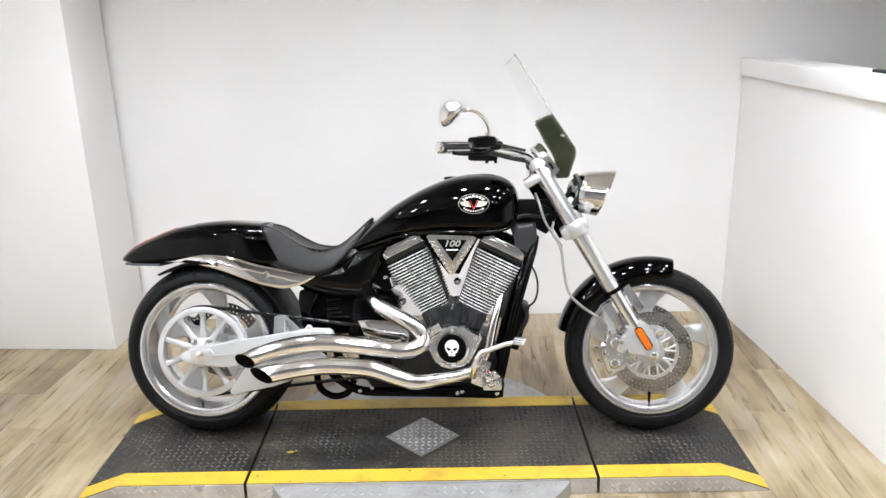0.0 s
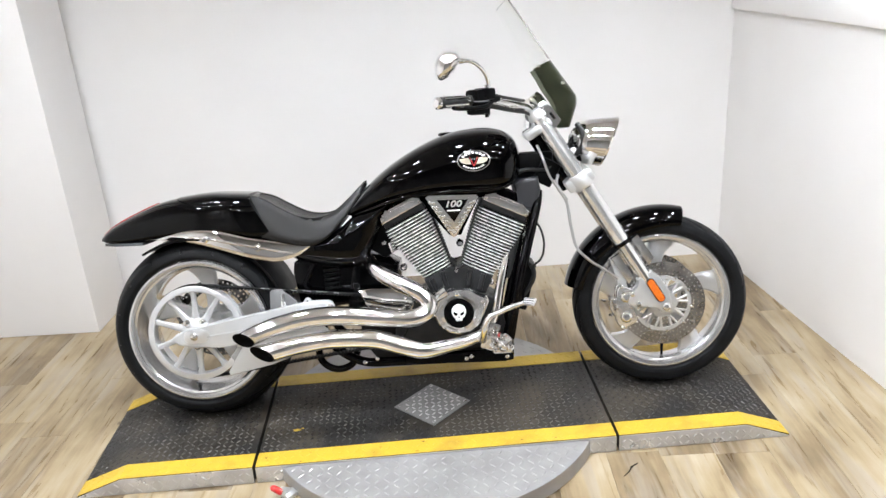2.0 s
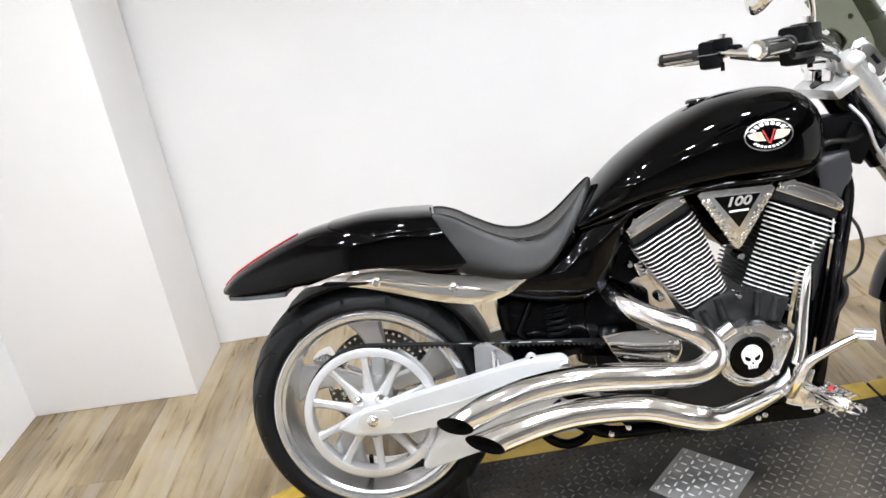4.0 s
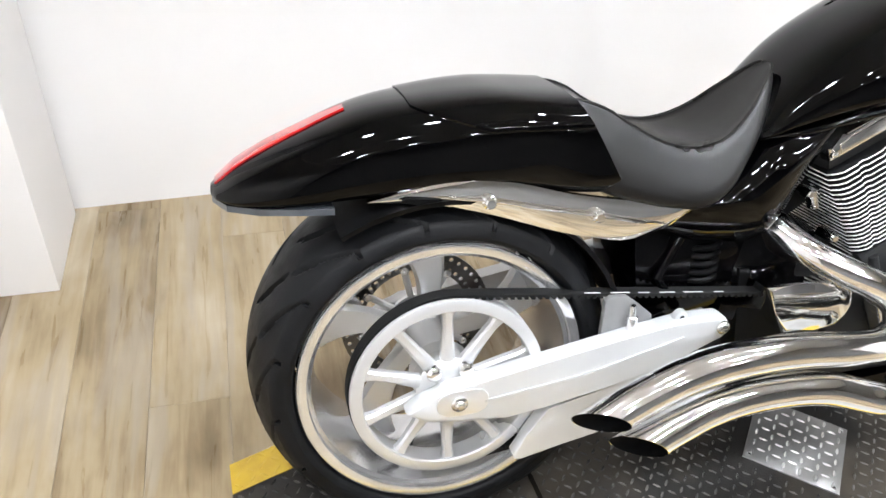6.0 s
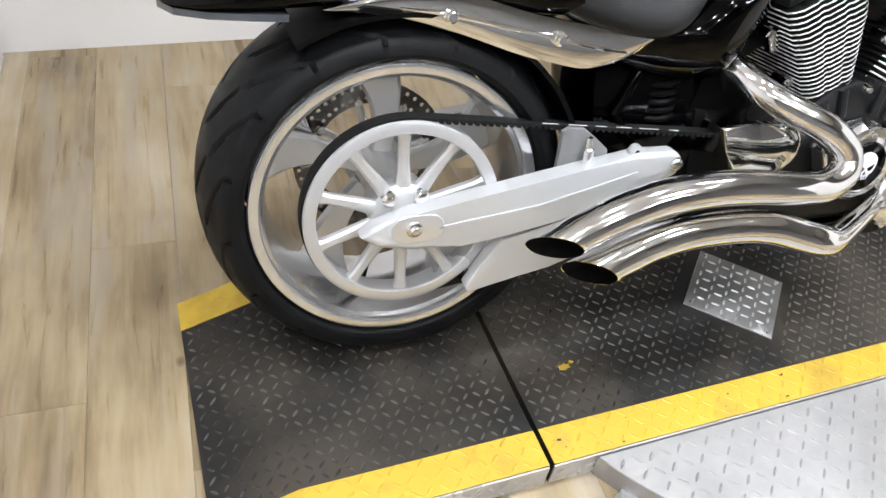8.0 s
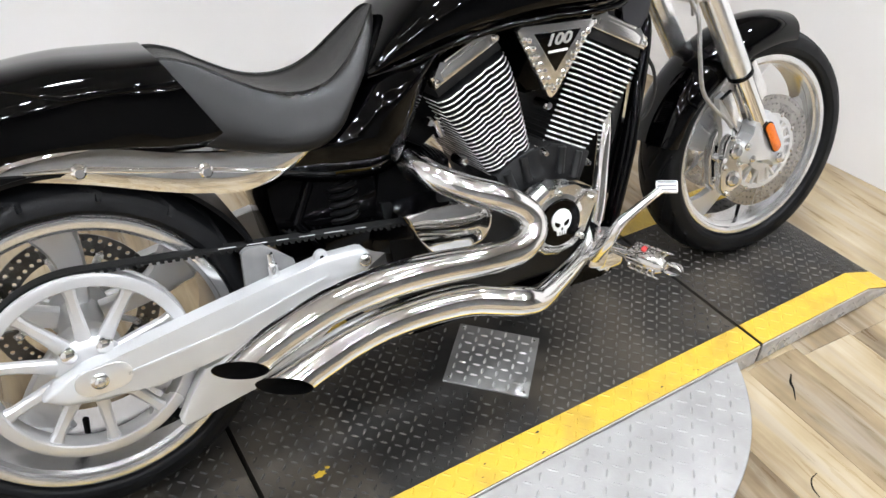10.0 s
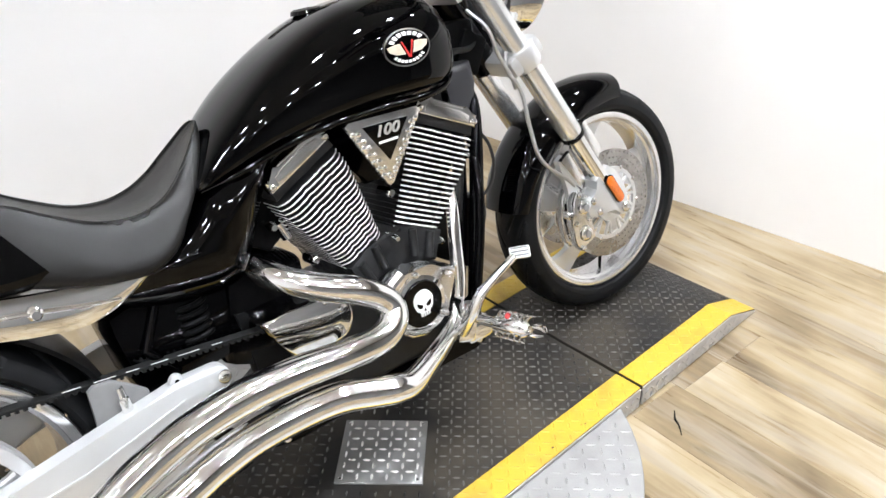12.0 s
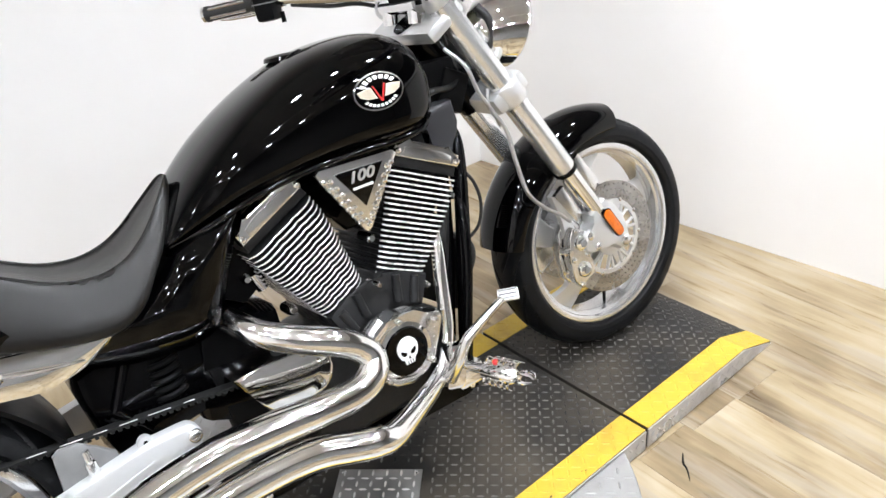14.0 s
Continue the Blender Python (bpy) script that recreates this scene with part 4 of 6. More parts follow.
def tail_ring(k, grow=0.0, seg=56):
    x, zt, zb, w, zw, e1, e2, sh = k
    return shell_ring(x, zt + grow, zb, w + grow, zw, e1, e2, seg, sh, 0.70)


bm = bmesh.new()
loft(bm, [tail_ring(k) for k in keyed(TAIL, 60)])
tail = part("rear_mudguard", bm, GLOSS, bike, "long glossy black rear mudguard tail", sharp=60)
# cowl panel: the upper arch, slightly proud, with its curved rear edge
bm = bmesh.new()
rows = keyed(TAIL, 90)
rings = []
for k in rows:
    if k[0] < -0.868:
        break
    s = (k[0] + 0.868) / 0.303
    full = tail_ring(k, 0.0026, 112)
    reach = 0.16 + 0.84 * min(1.0, max(0.0, s / 0.42)) ** 0.55
    a0 = math.pi / 2 - reach * radians(70)
    ring = []
    for q in np.linspace(a0, math.pi - a0, 41):
        i = q / (2 * math.pi) * 112
        lo_, f_ = int(i) % 112, i % 1
        ring.append([full[lo_][c] * (1 - f_) + full[(lo_ + 1) % 112][c] * f_ for c in range(3)])
    inner = [[q[0], q[1] * 0.97, q[2] - 0.010] for q in ring[::-1]]
    rings.append(ring + inner)
loft(bm, rings)
part("seat_cowl", bm, GLOSS, tail, "glossy black passenger seat cowl", sharp=50)
# tail light on the tip
bm = bmesh.new()
rings = []
for k in keyed(TAIL, 60):
    if -1.174 < k[0] < -0.950:
        s = (k[0] + 1.174) / 0.225
        full = tail_ring(k, 0.0035, 112)
        half_a = math.asin((0.32 - 0.24 * s) ** (1 / k[5]))
        ring = []
        for q in np.linspace(math.pi / 2 - half_a, math.pi / 2 + half_a, 17):
            i = q / (2 * math.pi) * 112
            lo_, f_ = int(i) % 112, i % 1
            ring.append([full[lo_][c] * (1 - f_) + full[(lo_ + 1) % 112][c] * f_ for c in range(3)])
        rings.append(ring + [[q[0], q[1] * 0.96, q[2] - 0.008] for q in ring[::-1]])
loft(bm, rings)
part("tail_light", bm, REDLENS, tail, "red tail light lens along the tip", sharp=50)
LIPP = [(-1.180, 0.0), (-1.158, -0.050), (-1.11, -0.080), (-1.05, -0.096), (-1.0, -0.104)]
poly = LIPP + [(x, -y) for x, y in LIPP[::-1][:-1]]
bm = bmesh.new()
loft(bm, [[(x, y, 0.643) for x, y in poly], [(x, y, 0.633) for x, y in poly]])
part("number_plate_light", bm, CLEARLIP, tail, "smoked clear strip under the tail", sharp=30)

# chrome strut covers
TRIM = [(-0.955, 0.651), (-0.836, 0.676), (-0.729, 0.671), (-0.624, 0.643), (-0.518, 0.622), (-0.44, 0.613), (-0.385, 0.611), (-0.41, 0.592), (-0.457, 0.566), (-0.521, 0.553), (-0.58, 0.563), (-0.647, 0.581), (-0.753, 0.618), (-0.84, 0.641), (-0.90, 0.648)]
up = catmull([(x, z, 0) for x, z in TRIM[:7]], 5)
dn = catmull([(x, z, 0) for x, z in [TRIM[6]] + TRIM[7:] + [TRIM[0]]], 5)[::-1]


def inset(x):
    """How far the cover draws in towards the middle as it runs back."""
    return 0.010 + 0.16 * max(0.0, -0.583 - x) ** 2


for side in (-1, 1):
    bm = bmesh.new()
    rings = []
    for x in np.linspace(-0.951, -0.389, 44):
        zt = float(np.interp(x, [q[0] for q in up], [q[1] for q in up]))
        zb = float(np.interp(x, [q[0] for q in dn], [q[1] for q in dn]))
        face, back = [], []
        for k in np.linspace(-1, 1, 13):
            z = (zt + zb) / 2 + (zt - zb) / 2 * k
            bow = 0.0035 * (1 - abs(k) ** 2.4) * min(1.0, (zt - zb) / 0.03)
            face.append((x, side * (0.1445 + bow - inset(x)), z))
            back.append((x, side * (0.134 - inset(x)), z))
        rings.append(face + back[::-1])
    loft(bm, rings)
    tc_ = part("strut_cover", bm, CHROME, bike, "polished chrome strut cover along the mudguard", sharp=50)
    part("cover_ridge", tubes(([(x, side * (y - inset(x)), z) for x, y, z in ((-0.842, 0.1535, 0.656), (-0.759, 0.1545, 0.645), (-0.675, 0.1545, 0.626), (-0.591, 0.1545, 0.608), (-0.51, 0.1535, 0.588), (-0.455, 0.1500, 0.577))], [0.001, 0.003, 0.003, 0.003, 0.003, 0.001], 5, 8)), CHROME, tc_)
    part("cover_slot", plate([(-0.905, 0.653), (-0.895, 0.6585), (-0.838, 0.6525), (-0.839, 0.641), (-0.872, 0.646)], side * (0.1480 - inset(-0.87)), side * (0.1535 - inset(-0.87))), SOOT, tc_)
    for bx, bz in ((-0.766, 0.645), (-0.583, 0.606)):
        bm = solid([(0.012, 0), (0.012, 0.4), (0.009, 0.5), (0.009, 0.9), (0.007, 1)], (bx, side * (0.147 - inset(bx)), bz), (bx, side * (0.166 - inset(bx)), bz), 16)
        part("cover_bolt", bm, CHROME, tc_)

# side panels and the dark works below the seat
PANEL = [(-0.50, 0.60), (-0.47, 0.555), (-0.40, 0.526), (-0.33, 0.513), (-0.273, 0.509), (-0.228, 0.522), (-0.195, 0.57), (-0.150, 0.66), (-0.100, 0.750), (-0.19, 0.715), (-0.245, 0.695), (-0.31, 0.645), (-0.39, 0.612)]
pc = catmull([(x, z, 0) for x, z in PANEL] + [(PANEL[0][0], PANEL[0][1], 0)], 4)[:-1]
mid_x, mid_z = sum(q[0] for q in pc) / len(pc), sum(q[1] for q in pc) / len(pc)
bm = bmesh.new()
rings = []
for side, ks in ((-1, (0.05, 0.3, 0.55, 0.75, 0.88, 0.96, 1.0)), (1, (1.0, 0.96, 0.88, 0.75, 0.55, 0.3, 0.05))):
    rings += [[(mid_x + (q[0] - mid_x) * k, side * (0.092 + 0.050 * math.sqrt(max(0.0, 1 - k ** 2.4))), mid_z + (q[1] - mid_z) * k) for q in pc] for k in ks]
loft(bm, rings)
part("side_panel", bm, GLOSS, bike, "glossy black side panel below the seat", sharp=60)
bm = bmesh.new()
box(bm, (-0.36, 0, 0.46), (0.24, 0.20, 0.20), (0, -8, 0), 0.045)
box(bm, (-0.20, 0, 0.43), (0.18, 0.22, 0.22), (0, 12, 0), 0.05)
under = part("battery_box", bm, FRAMEB, bike, "black plastic battery box and inner mudguard")
bm = bmesh.new()
tube(bm, [(-0.42, -0.06, 0.545), (-0.44, -0.06, 0.46), (-0.46, -0.06, 0.40)], 0.012, 10)
tube(bm, [(-0.40, -0.10, 0.53), (-0.44, -0.11, 0.46), (-0.40, -0.115, 0.40)], 0.010, 10)
part("frame_strut", bm, FRAMEB, bike)
# coil spring of the shock absorber under the seat
bm = bmesh.new()
sp = [(-0.34 + 0.034 * math.cos(a), -0.075 + 0.034 * math.sin(a), 0.43 + 0.016 * a / (2 * math.pi)) for a in np.linspace(0, 2 * math.pi * 5, 90)]
tube(bm, sp, 0.006, 8)
part("shock_spring", bm, PLASTIC, bike)
# inner mudguard that hugs the rear tyre
bm = bmesh.new()
rings = []
for a in np.linspace(18, 120, 30):
    ca, sa = math.cos(radians(a)), math.sin(radians(a))
    rings.append([(RX[0] + r * ca, y, RX[2] + r * sa) for r, y in ((0.326, -0.13), (0.334, -0.132), (0.338, -0.06), (0.338, 0.06), (0.334, 0.132), (0.326, 0.13), (0.330, 0.06), (0.330, -0.06))])
loft(bm, rings)
part("inner_mudguard", bm, PLASTIC, bike, "matt black inner mudguard over the rear tyre", sharp=50)


# ---- engine ----
bm = plate([(-0.10, 0.19), (-0.13, 0.26), (-0.12, 0.37), (-0.02, 0.40), (0.10, 0.40), (0.20, 0.385), (0.255, 0.35), (0.265, 0.28), (0.24, 0.20), (0.20, 0.185)], -0.125, 0.135, 0.02, 3)
engine = part("engine", bm, ENGINEB, bike, "black V-twin engine with bright machined cooling fins")


def fin_outline(w, depth):
    """Outline of one fin, seen along the cylinder: rounded block with shallow channels in its outer face."""
    pts = []
    notch = 0.003
    for y_, sg in ((-depth, 1), (depth, -1)):
        row = [(-w, 0.018), (-w + 0.010, 0.006), (-w + 0.022, 0), (-w * 0.40, 0), (-w * 0.34, notch), (-w * 0.24, notch), (-w * 0.18, 0), (w * 0.22, 0), (w * 0.28, notch), (w * 0.38, notch), (w * 0.44, 0), (w - 0.022, 0), (w - 0.010, 0.006), (w, 0.018)]
        pts += [(u * sg, y_ + sg * d_) for u, d_ in row]
    return pts


def cylinder(name, bx, bz, tx, tz, w0, w1, n, shift):
    """A finned cylinder on the line from its foot to its top; fins widen upwards."""
    inner = 1 if tx < bx else -1
    ax = Vector((tx - bx, 0, tz - bz))
    L = ax.length
    t = ax.normalized()
    u = Vector((t.z, 0, -t.x))
    def cq(a, b):
        o_ = Vector((bx, 0, bz)) + u * a + t * b
        return (o_.x, o_.z)
    core = plate([cq(-w0 + 0.014, -0.02), cq(w0 - 0.014, -0.02), cq(w1 - 0.016, L * 0.8), cq(w1 - 0.016, L + 0.004), cq(-w1 + 0.016, L + 0.004), cq(-w1 + 0.016, L * 0.8)], -0.098, 0.098, 0.01)
    cyl = part(name, core, ENGINEB, engine, "finned cylinder with machined bright fin edges")
    for i in range(n):
        s = (i + 0.5) / n
        w = w0 + (w1 - w0) * min(1.0, s * 1.18)
        dep = 0.112 + 0.028 * min(1.0, s * 1.5)
        o = Vector((bx, 0, bz)) + t * (L * s)
        bm = bmesh.new()
        out = fin_outline(w, dep)
        th = 0.0018
        rings = []
        for k, sc in ((-th, 0.995), (-th * 0.4, 1.0), (th * 0.4, 1.0), (th, 0.995)):
            rings.append([o + u * (q * sc + shift * s) + Vector((0, y * sc, 0)) + t * k for q, y in out])
        vs = [[bm.verts.new(q) for q in ring] for ring in rings]
        m_ = len(out)
        for a, b in zip(vs, vs[1:]):
            for k in range(m_):
                j = (k + 1) % m_
                side_ = abs(out[j][0] - out[k][0]) < abs(out[j][1] - out[k][1]) * 0.8 and abs(out[k][1]) < dep - 0.012 and out[k][0] * inner > 0
                bm.faces.new((a[k], a[j], b[j], b[k])).material_index = 1 if side_ else 0
        bm.faces.new(vs[0][::-1]).material_index = 1
        bm.faces.new(vs[-1]).material_index = 1
        part("fin", bm, [FINEDGE, ENGINEB], cyl, sharp=50)
    return cyl, t, u


rc, rt, ru = cylinder("rear_cylinder", 0.037, 0.468, -0.062, 0.672, 0.054, 0.083, 20, -0.004)
fc, ft, fu = cylinder("front_cylinder", 0.170, 0.465, 0.268, 0.668, 0.058, 0.086, 20, 0.004)


def head(cx, cz, t, u, w, parent):
    """The chromed rocker cover on top of a cylinder, over a black head casting."""
    def q(a, b):
        o = Vector((cx, 0, cz)) + u * a + t * b
        return (o.x, o.z)
    part("cylinder_head", plate([q(-w, 0), q(w, 0), q(w * 0.98, 0.022), q(-w * 0.98, 0.022)], -0.126, 0.126, 0.006), ENGINEB, parent)
    shape = [q(-w, 0.020), q(w, 0.020), q(w * 0.98, 0.046), q(w * 0.55, 0.054), q(w * 0.50, 0.058), q(-w * 0.50, 0.058), q(-w * 0.55, 0.054), q(-w * 0.98, 0.046)]
    body = [q(-w * 0.97, 0.018), q(w * 0.97, 0.018), q(w * 0.95, 0.043), q(w * 0.5, 0.052), q(-w * 0.5, 0.052), q(-w * 0.95, 0.043)]
    part("head_body", plate(body, -0.112, 0.112, 0.004), ENGINEB, parent)
    part("far_rocker_cover", plate(shape, 0.108, 0.134, 0.006, 3), CHROME, parent, "chrome rocker cover")
    cover = part("rocker_cover", plate(shape, -0.134, -0.104, 0.006, 3), CHROME, parent, "chrome rocker cover")
    part("cover_recess", plate([q(-w * 0.72, 0.027), q(w * 0.72, 0.027), q(w * 0.70, 0.042), q(w * 0.4, 0.047), q(-w * 0.4, 0.047), q(-w * 0.70, 0.042)], -0.1365, -0.133, 0.001), POLISH, cover)
    for s in (-0.9, 0.9):
        o = Vector((cx, -0.134, cz)) + u * (w * s) + t * 0.032
        part("cover_bolt", bolt(o, (0, -1, 0), 0.007, 0.007), CHROME, cover)


head(-0.065, 0.674, rt, ru, 0.080, rc)
head(0.271, 0.670, ft, fu, 0.084, fc)
BASE = [(-0.015, 0.452), (0.012, 0.390), (0.098, 0.425), (0.200, 0.390), (0.228, 0.452), (0.170, 0.482), (0.122, 0.496), (0.102, 0.480), (0.084, 0.496), (0.03, 0.476)]
part("cylinder_base", plate(BASE, -0.118, 0.118, 0.008, 2), ENGINEB, engine, "charcoal grey cylinder base casting")
for x0, z0, x1, z1 in ((0.010, 0.455, 0.030, 0.405), (0.050, 0.480, 0.062, 0.425), (0.150, 0.482, 0.142, 0.425), (0.195, 0.462, 0.178, 0.408)):
    part("base_rib", tubes(([(x0, -0.120, z0), (x1, -0.122, z1)], 0.0095, 0, 10)), ENGINEB, engine)
for x, z, y, r in ((0.100, 0.480, -0.125, 0.0095), (0.222, 0.428, -0.112, 0.0085), (-0.085, 0.500, -0.110, 0.012), (-0.150, 0.590, -0.10, 0.011), (0.345, 0.590, -0.10, 0.010), (0.118, 0.575, -0.11, 0.013)):
    part("engine_bolt", solid([(r, 0), (r, 0.6), (r * 0.8, 0.9), (r * 0.5, 1)], (x, y + 0.03, z), (x, y - 0.012, z), 14), CHROME, engine)
part("frame_spine", plate([(-0.19, 0.700), (-0.10, 0.748), (0.30, 0.752), (0.335, 0.730), (0.315, 0.64), (0.25, 0.735), (0.19, 0.735), (0.125, 0.60), (0.085, 0.60), (-0.02, 0.735), (-0.13, 0.69)], -0.085, 0.085, 0.006), FRAMEB, bike, "black frame spine under the tank")
part("intake_box", plate([(-0.205, 0.565), (-0.175, 0.715), (-0.06, 0.735), (-0.04, 0.70), (-0.10, 0.56), (-0.15, 0.53)], -0.062, 0.062, 0.010), PLASTIC, engine, "matt black intake box behind the cylinders")
part("intake_clamp", tubes(([(-0.128, -0.085, 0.590), (-0.118, -0.085, 0.555)], 0.012, 0, 14)), CHROME, engine)
part("breather_hose", tubes(([(0.335, -0.085, 0.665), (0.322, -0.100, 0.60), (0.300, -0.104, 0.52), (0.283, -0.100, 0.44)], 0.0135, 6, 12)), CABLE, engine)
# V plate with the displacement
VP = [(0.012, 0.742), (0.022, 0.750), (0.184, 0.744), (0.194, 0.735), (0.112, 0.603), (0.102, 0.597), (0.094, 0.603)]
vp = part("v_cover", plate(VP, -0.1550, -0.1360, 0.005, 2), POLISH, engine, "bright V-shaped cover with a dimpled edge")
VI = [(0.050, 0.733), (0.158, 0.729), (0.106, 0.652)]
part("v_field", plate(VI, -0.1575, -0.1520, 0.0015), GLOSS, vp)
def dots(x0, z0, x1, z1, n):
    for s in np.linspace(0, 1, n):
        x, z = x0 + (x1 - x0) * s, z0 + (z1 - z0) * s
        part("dimple", solid([(0.0068, 0), (0.006, 0.5), (0.0035, 0.9), (0.001, 1.0)], (x, -0.1540, z), (x, -0.1585, z), 10), CHROME, vp)
dots(0.028, 0.724, 0.088, 0.624, 7)
dots(0.040, 0.722, 0.100, 0.622, 7)
dots(0.178, 0.720, 0.116, 0.624, 7)
dots(0.166, 0.716, 0.106, 0.614, 7)
bm = lettering("100", 0.030, 0.0012)
for v in bm.verts:
    v.co = (0.104 + v.co.x * 1.3, -0.1585 - v.co.z, 0.716 + v.co.y)
part("numeral", bm, SATIN, vp, "silver numeral 100")
bm = bmesh.new()
box(bm, (0.106, -0.1585, 0.694), (0.045, 0.002, 0.0045))
part("caption_bar", bm, WHITEP, vp)

vp.matrix_basis = Matrix.Translation((-0.003, 0, 0.004)) @ Matrix.Translation((0, -0.155, 0.60)) @ Matrix.Rotation(radians(8), 4, "X") @ Matrix.Translation((0, 0.155, -0.60))

# chrome cam cover with the round skull badge
CC = (0.100, 0.342)
PENT = [(0.098, 0.430), (0.060, 0.408), (0.004, 0.390), (-0.006, 0.376), (0.030, 0.300), (0.062, 0.272), (0.100, 0.262), (0.140, 0.272), (0.172, 0.300), (0.208, 0.376), (0.202, 0.390), (0.138, 0.408)]
cam_cover = part("cam_cover", plate(PENT, -0.165, -0.12, 0.010, 3), POLISH, engine, "chrome five-sided cam cover")
part("badge_ring", lathe([(0.052, -0.168), (0.062, -0.166), (0.066, -0.150), (0.052, -0.150)], (CC[0], 0, CC[1]), 48), CHROME, cam_cover)
badge = part("badge", lathe([(0.0005, -0.172), (0.050, -0.172), (0.053, -0.168), (0.053, -0.15), (0.0005, -0.15)], (CC[0], 0, CC[1]), 48), GLOSS, cam_cover, "round black badge with a white skull")
sk = arc(CC[0], CC[1] + 0.008, 0.025, -25, 205, 20) + [(CC[0] - 0.019, CC[1] - 0.012), (CC[0] - 0.012, CC[1] - 0.014), (CC[0] - 0.011, CC[1] - 0.026), (CC[0] + 0.011, CC[1] - 0.026), (CC[0] + 0.012, CC[1] - 0.014), (CC[0] + 0.019, CC[1] - 0.012)]
part("skull", plate(sk, -0.1755, -0.171, 0.0012), WHITEP, badge)
for sg in (-1, 1):
    eye_ = [(CC[0] + sg * u, CC[1] + v) for u, v in ((0.004, 0.000), (0.009, 0.003), (0.018, 0.008), (0.018, 0.000), (0.013, -0.006), (0.006, -0.006))]
    part("skull_eye", plate(eye_, -0.1765, -0.1745), GLOSS, badge)
part("skull_nose", plate([(CC[0] - 0.003, CC[1] - 0.014), (CC[0] + 0.003, CC[1] - 0.014), (CC[0], CC[1] - 0.007)], -0.1765, -0.1745), GLOSS, badge)
for k in range(3):
    part("skull_tooth_gap", plate([(CC[0] - 0.006 + 0.006 * k - 0.0006, CC[1] - 0.026), (CC[0] - 0.006 + 0.006 * k + 0.0006, CC[1] - 0.026), (CC[0] - 0.006 + 0.006 * k + 0.0006, CC[1] - 0.018), (CC[0] - 0.006 + 0.006 * k - 0.0006, CC[1] - 0.018)], -0.1765, -0.1745), GLOSS, badge)
for x, z in ((0.098, 0.408), (0.018, 0.376), (0.184, 0.378), (0.046, 0.296), (0.156, 0.296)):
    part("cover_bolt", bolt((x, -0.165, z), (0, -1, 0), 0.0075, 0.008), CHROME, cam_cover)
cam_cover.location = (0, -0.012, -0.002)
# chrome tube leaning on the cam cover
part("oil_fitting", tubes(([(-0.004, -0.165, 0.378), (0.030, -0.178, 0.402), (0.062, -0.182, 0.424)], [0.017, 0.019, 0.019], 0, 18)), POLISH, engine)

# sprocket cover
SC = [(-0.252, 0.442), (-0.19, 0.441), (-0.13, 0.437)] + arc(-0.105, 0.386, 0.052, 75, -75, 12) + [(-0.13, 0.338), (-0.195, 0.338), (-0.222, 0.39)]
spc = part("sprocket_cover", plate(SC, -0.165, -0.105, 0.010, 3), CHROME, bike, "chrome sprocket cover behind the upper exhaust")
for x, z in ((-0.082, 0.402), (-0.09, 0.365), (-0.11, 0.43)):
    part("cover_bolt", bolt((x, -0.165, z), (0, -1, 0), 0.006, 0.006), CHROME, spc)
part("sprocket_backplate", plate([(-0.27, 0.455), (-0.08, 0.455), (-0.05, 0.32), (-0.12, 0.25), (-0.25, 0.27)], -0.108, -0.06, 0.008), PLASTIC, bike)

# frame rails under the engine
bm = bmesh.new()
tube(bm, [(0.405, -0.05, 0.735), (0.392, -0.09, 0.68), (0.345, -0.118, 0.52), (0.300, -0.122, 0.34), (0.272, -0.118, 0.215), (0.235, -0.110, 0.170), (0.15, -0.105, 0.160), (-0.12, -0.105, 0.160), (-0.26, -0.105, 0.170), (-0.36, -0.105, 0.24), (-0.40, -0.10, 0.34)], 0.0165, 14, 6)
frame_ = part("frame", bm, FRAMEB, bike, "glossy black tubular frame")
bm = bmesh.new()
tube(bm, [(0.405, 0.05, 0.735), (0.392, 0.09, 0.68), (0.345, 0.118, 0.52), (0.300, 0.122, 0.34), (0.272, 0.118, 0.215), (0.235, 0.110, 0.170), (0.15, 0.105, 0.160), (-0.12, 0.105, 0.160), (-0.26, 0.105, 0.170), (-0.36, 0.105, 0.24), (-0.40, 0.10, 0.34)], 0.0165, 14, 6)
part("frame_tube", bm, FRAMEB, frame_)
part("oil_line", tubes(([(0.375, -0.085, 0.64), (0.330, -0.142, 0.50), (0.290, -0.146, 0.34), (0.262, -0.142, 0.235)], 0.011, 6, 12)), FRAMEB, frame_)
part("frame_tube", tubes(([(0.36, -0.075, 0.70), (0.315, -0.10, 0.52), (0.27, -0.105, 0.34), (0.25, -0.10, 0.24)], 0.013, 6, 12)), FRAMEB, frame_)
SKID = [(-0.10, 0.152), (0.255, 0.146), (0.285, 0.150), (0.290, 0.205), (0.262, 0.225), (0.22, 0.196), (0.15, 0.182), (-0.10, 0.180)]
part("lower_bracket", plate(SKID, -0.135, -0.105, 0.006), FRAMEB, frame_)
part("oil_pan", plate([(-0.20, 0.165), (0.22, 0.160), (0.24, 0.20), (0.20, 0.26), (-0.15, 0.27), (-0.24, 0.22)], -0.095, 0.10, 0.012), ENGINEB, engine)
for x, z in ((-0.245, 0.168), (0.095, 0.172), (0.118, 0.166), (0.135, 0.172), (0.262, 0.165), (-0.20, 0.18), (0.02, 0.178)):
    part("frame_bolt", bolt((x, -0.122 if x < 0.1 else -0.136, z), (0, -1, 0), 0.0085, 0.010), CHROME, frame_)
bm = bmesh.new()
tube(bm, [(-0.42, -0.07, 0.225), (-0.405, -0.072, 0.165), (-0.355, -0.074, 0.135), (-0.30, -0.074, 0.150), (-0.275, -0.072, 0.20)], 0.013, 12, 8)
part("linkage_loop", bm, FRAMEB, frame_)
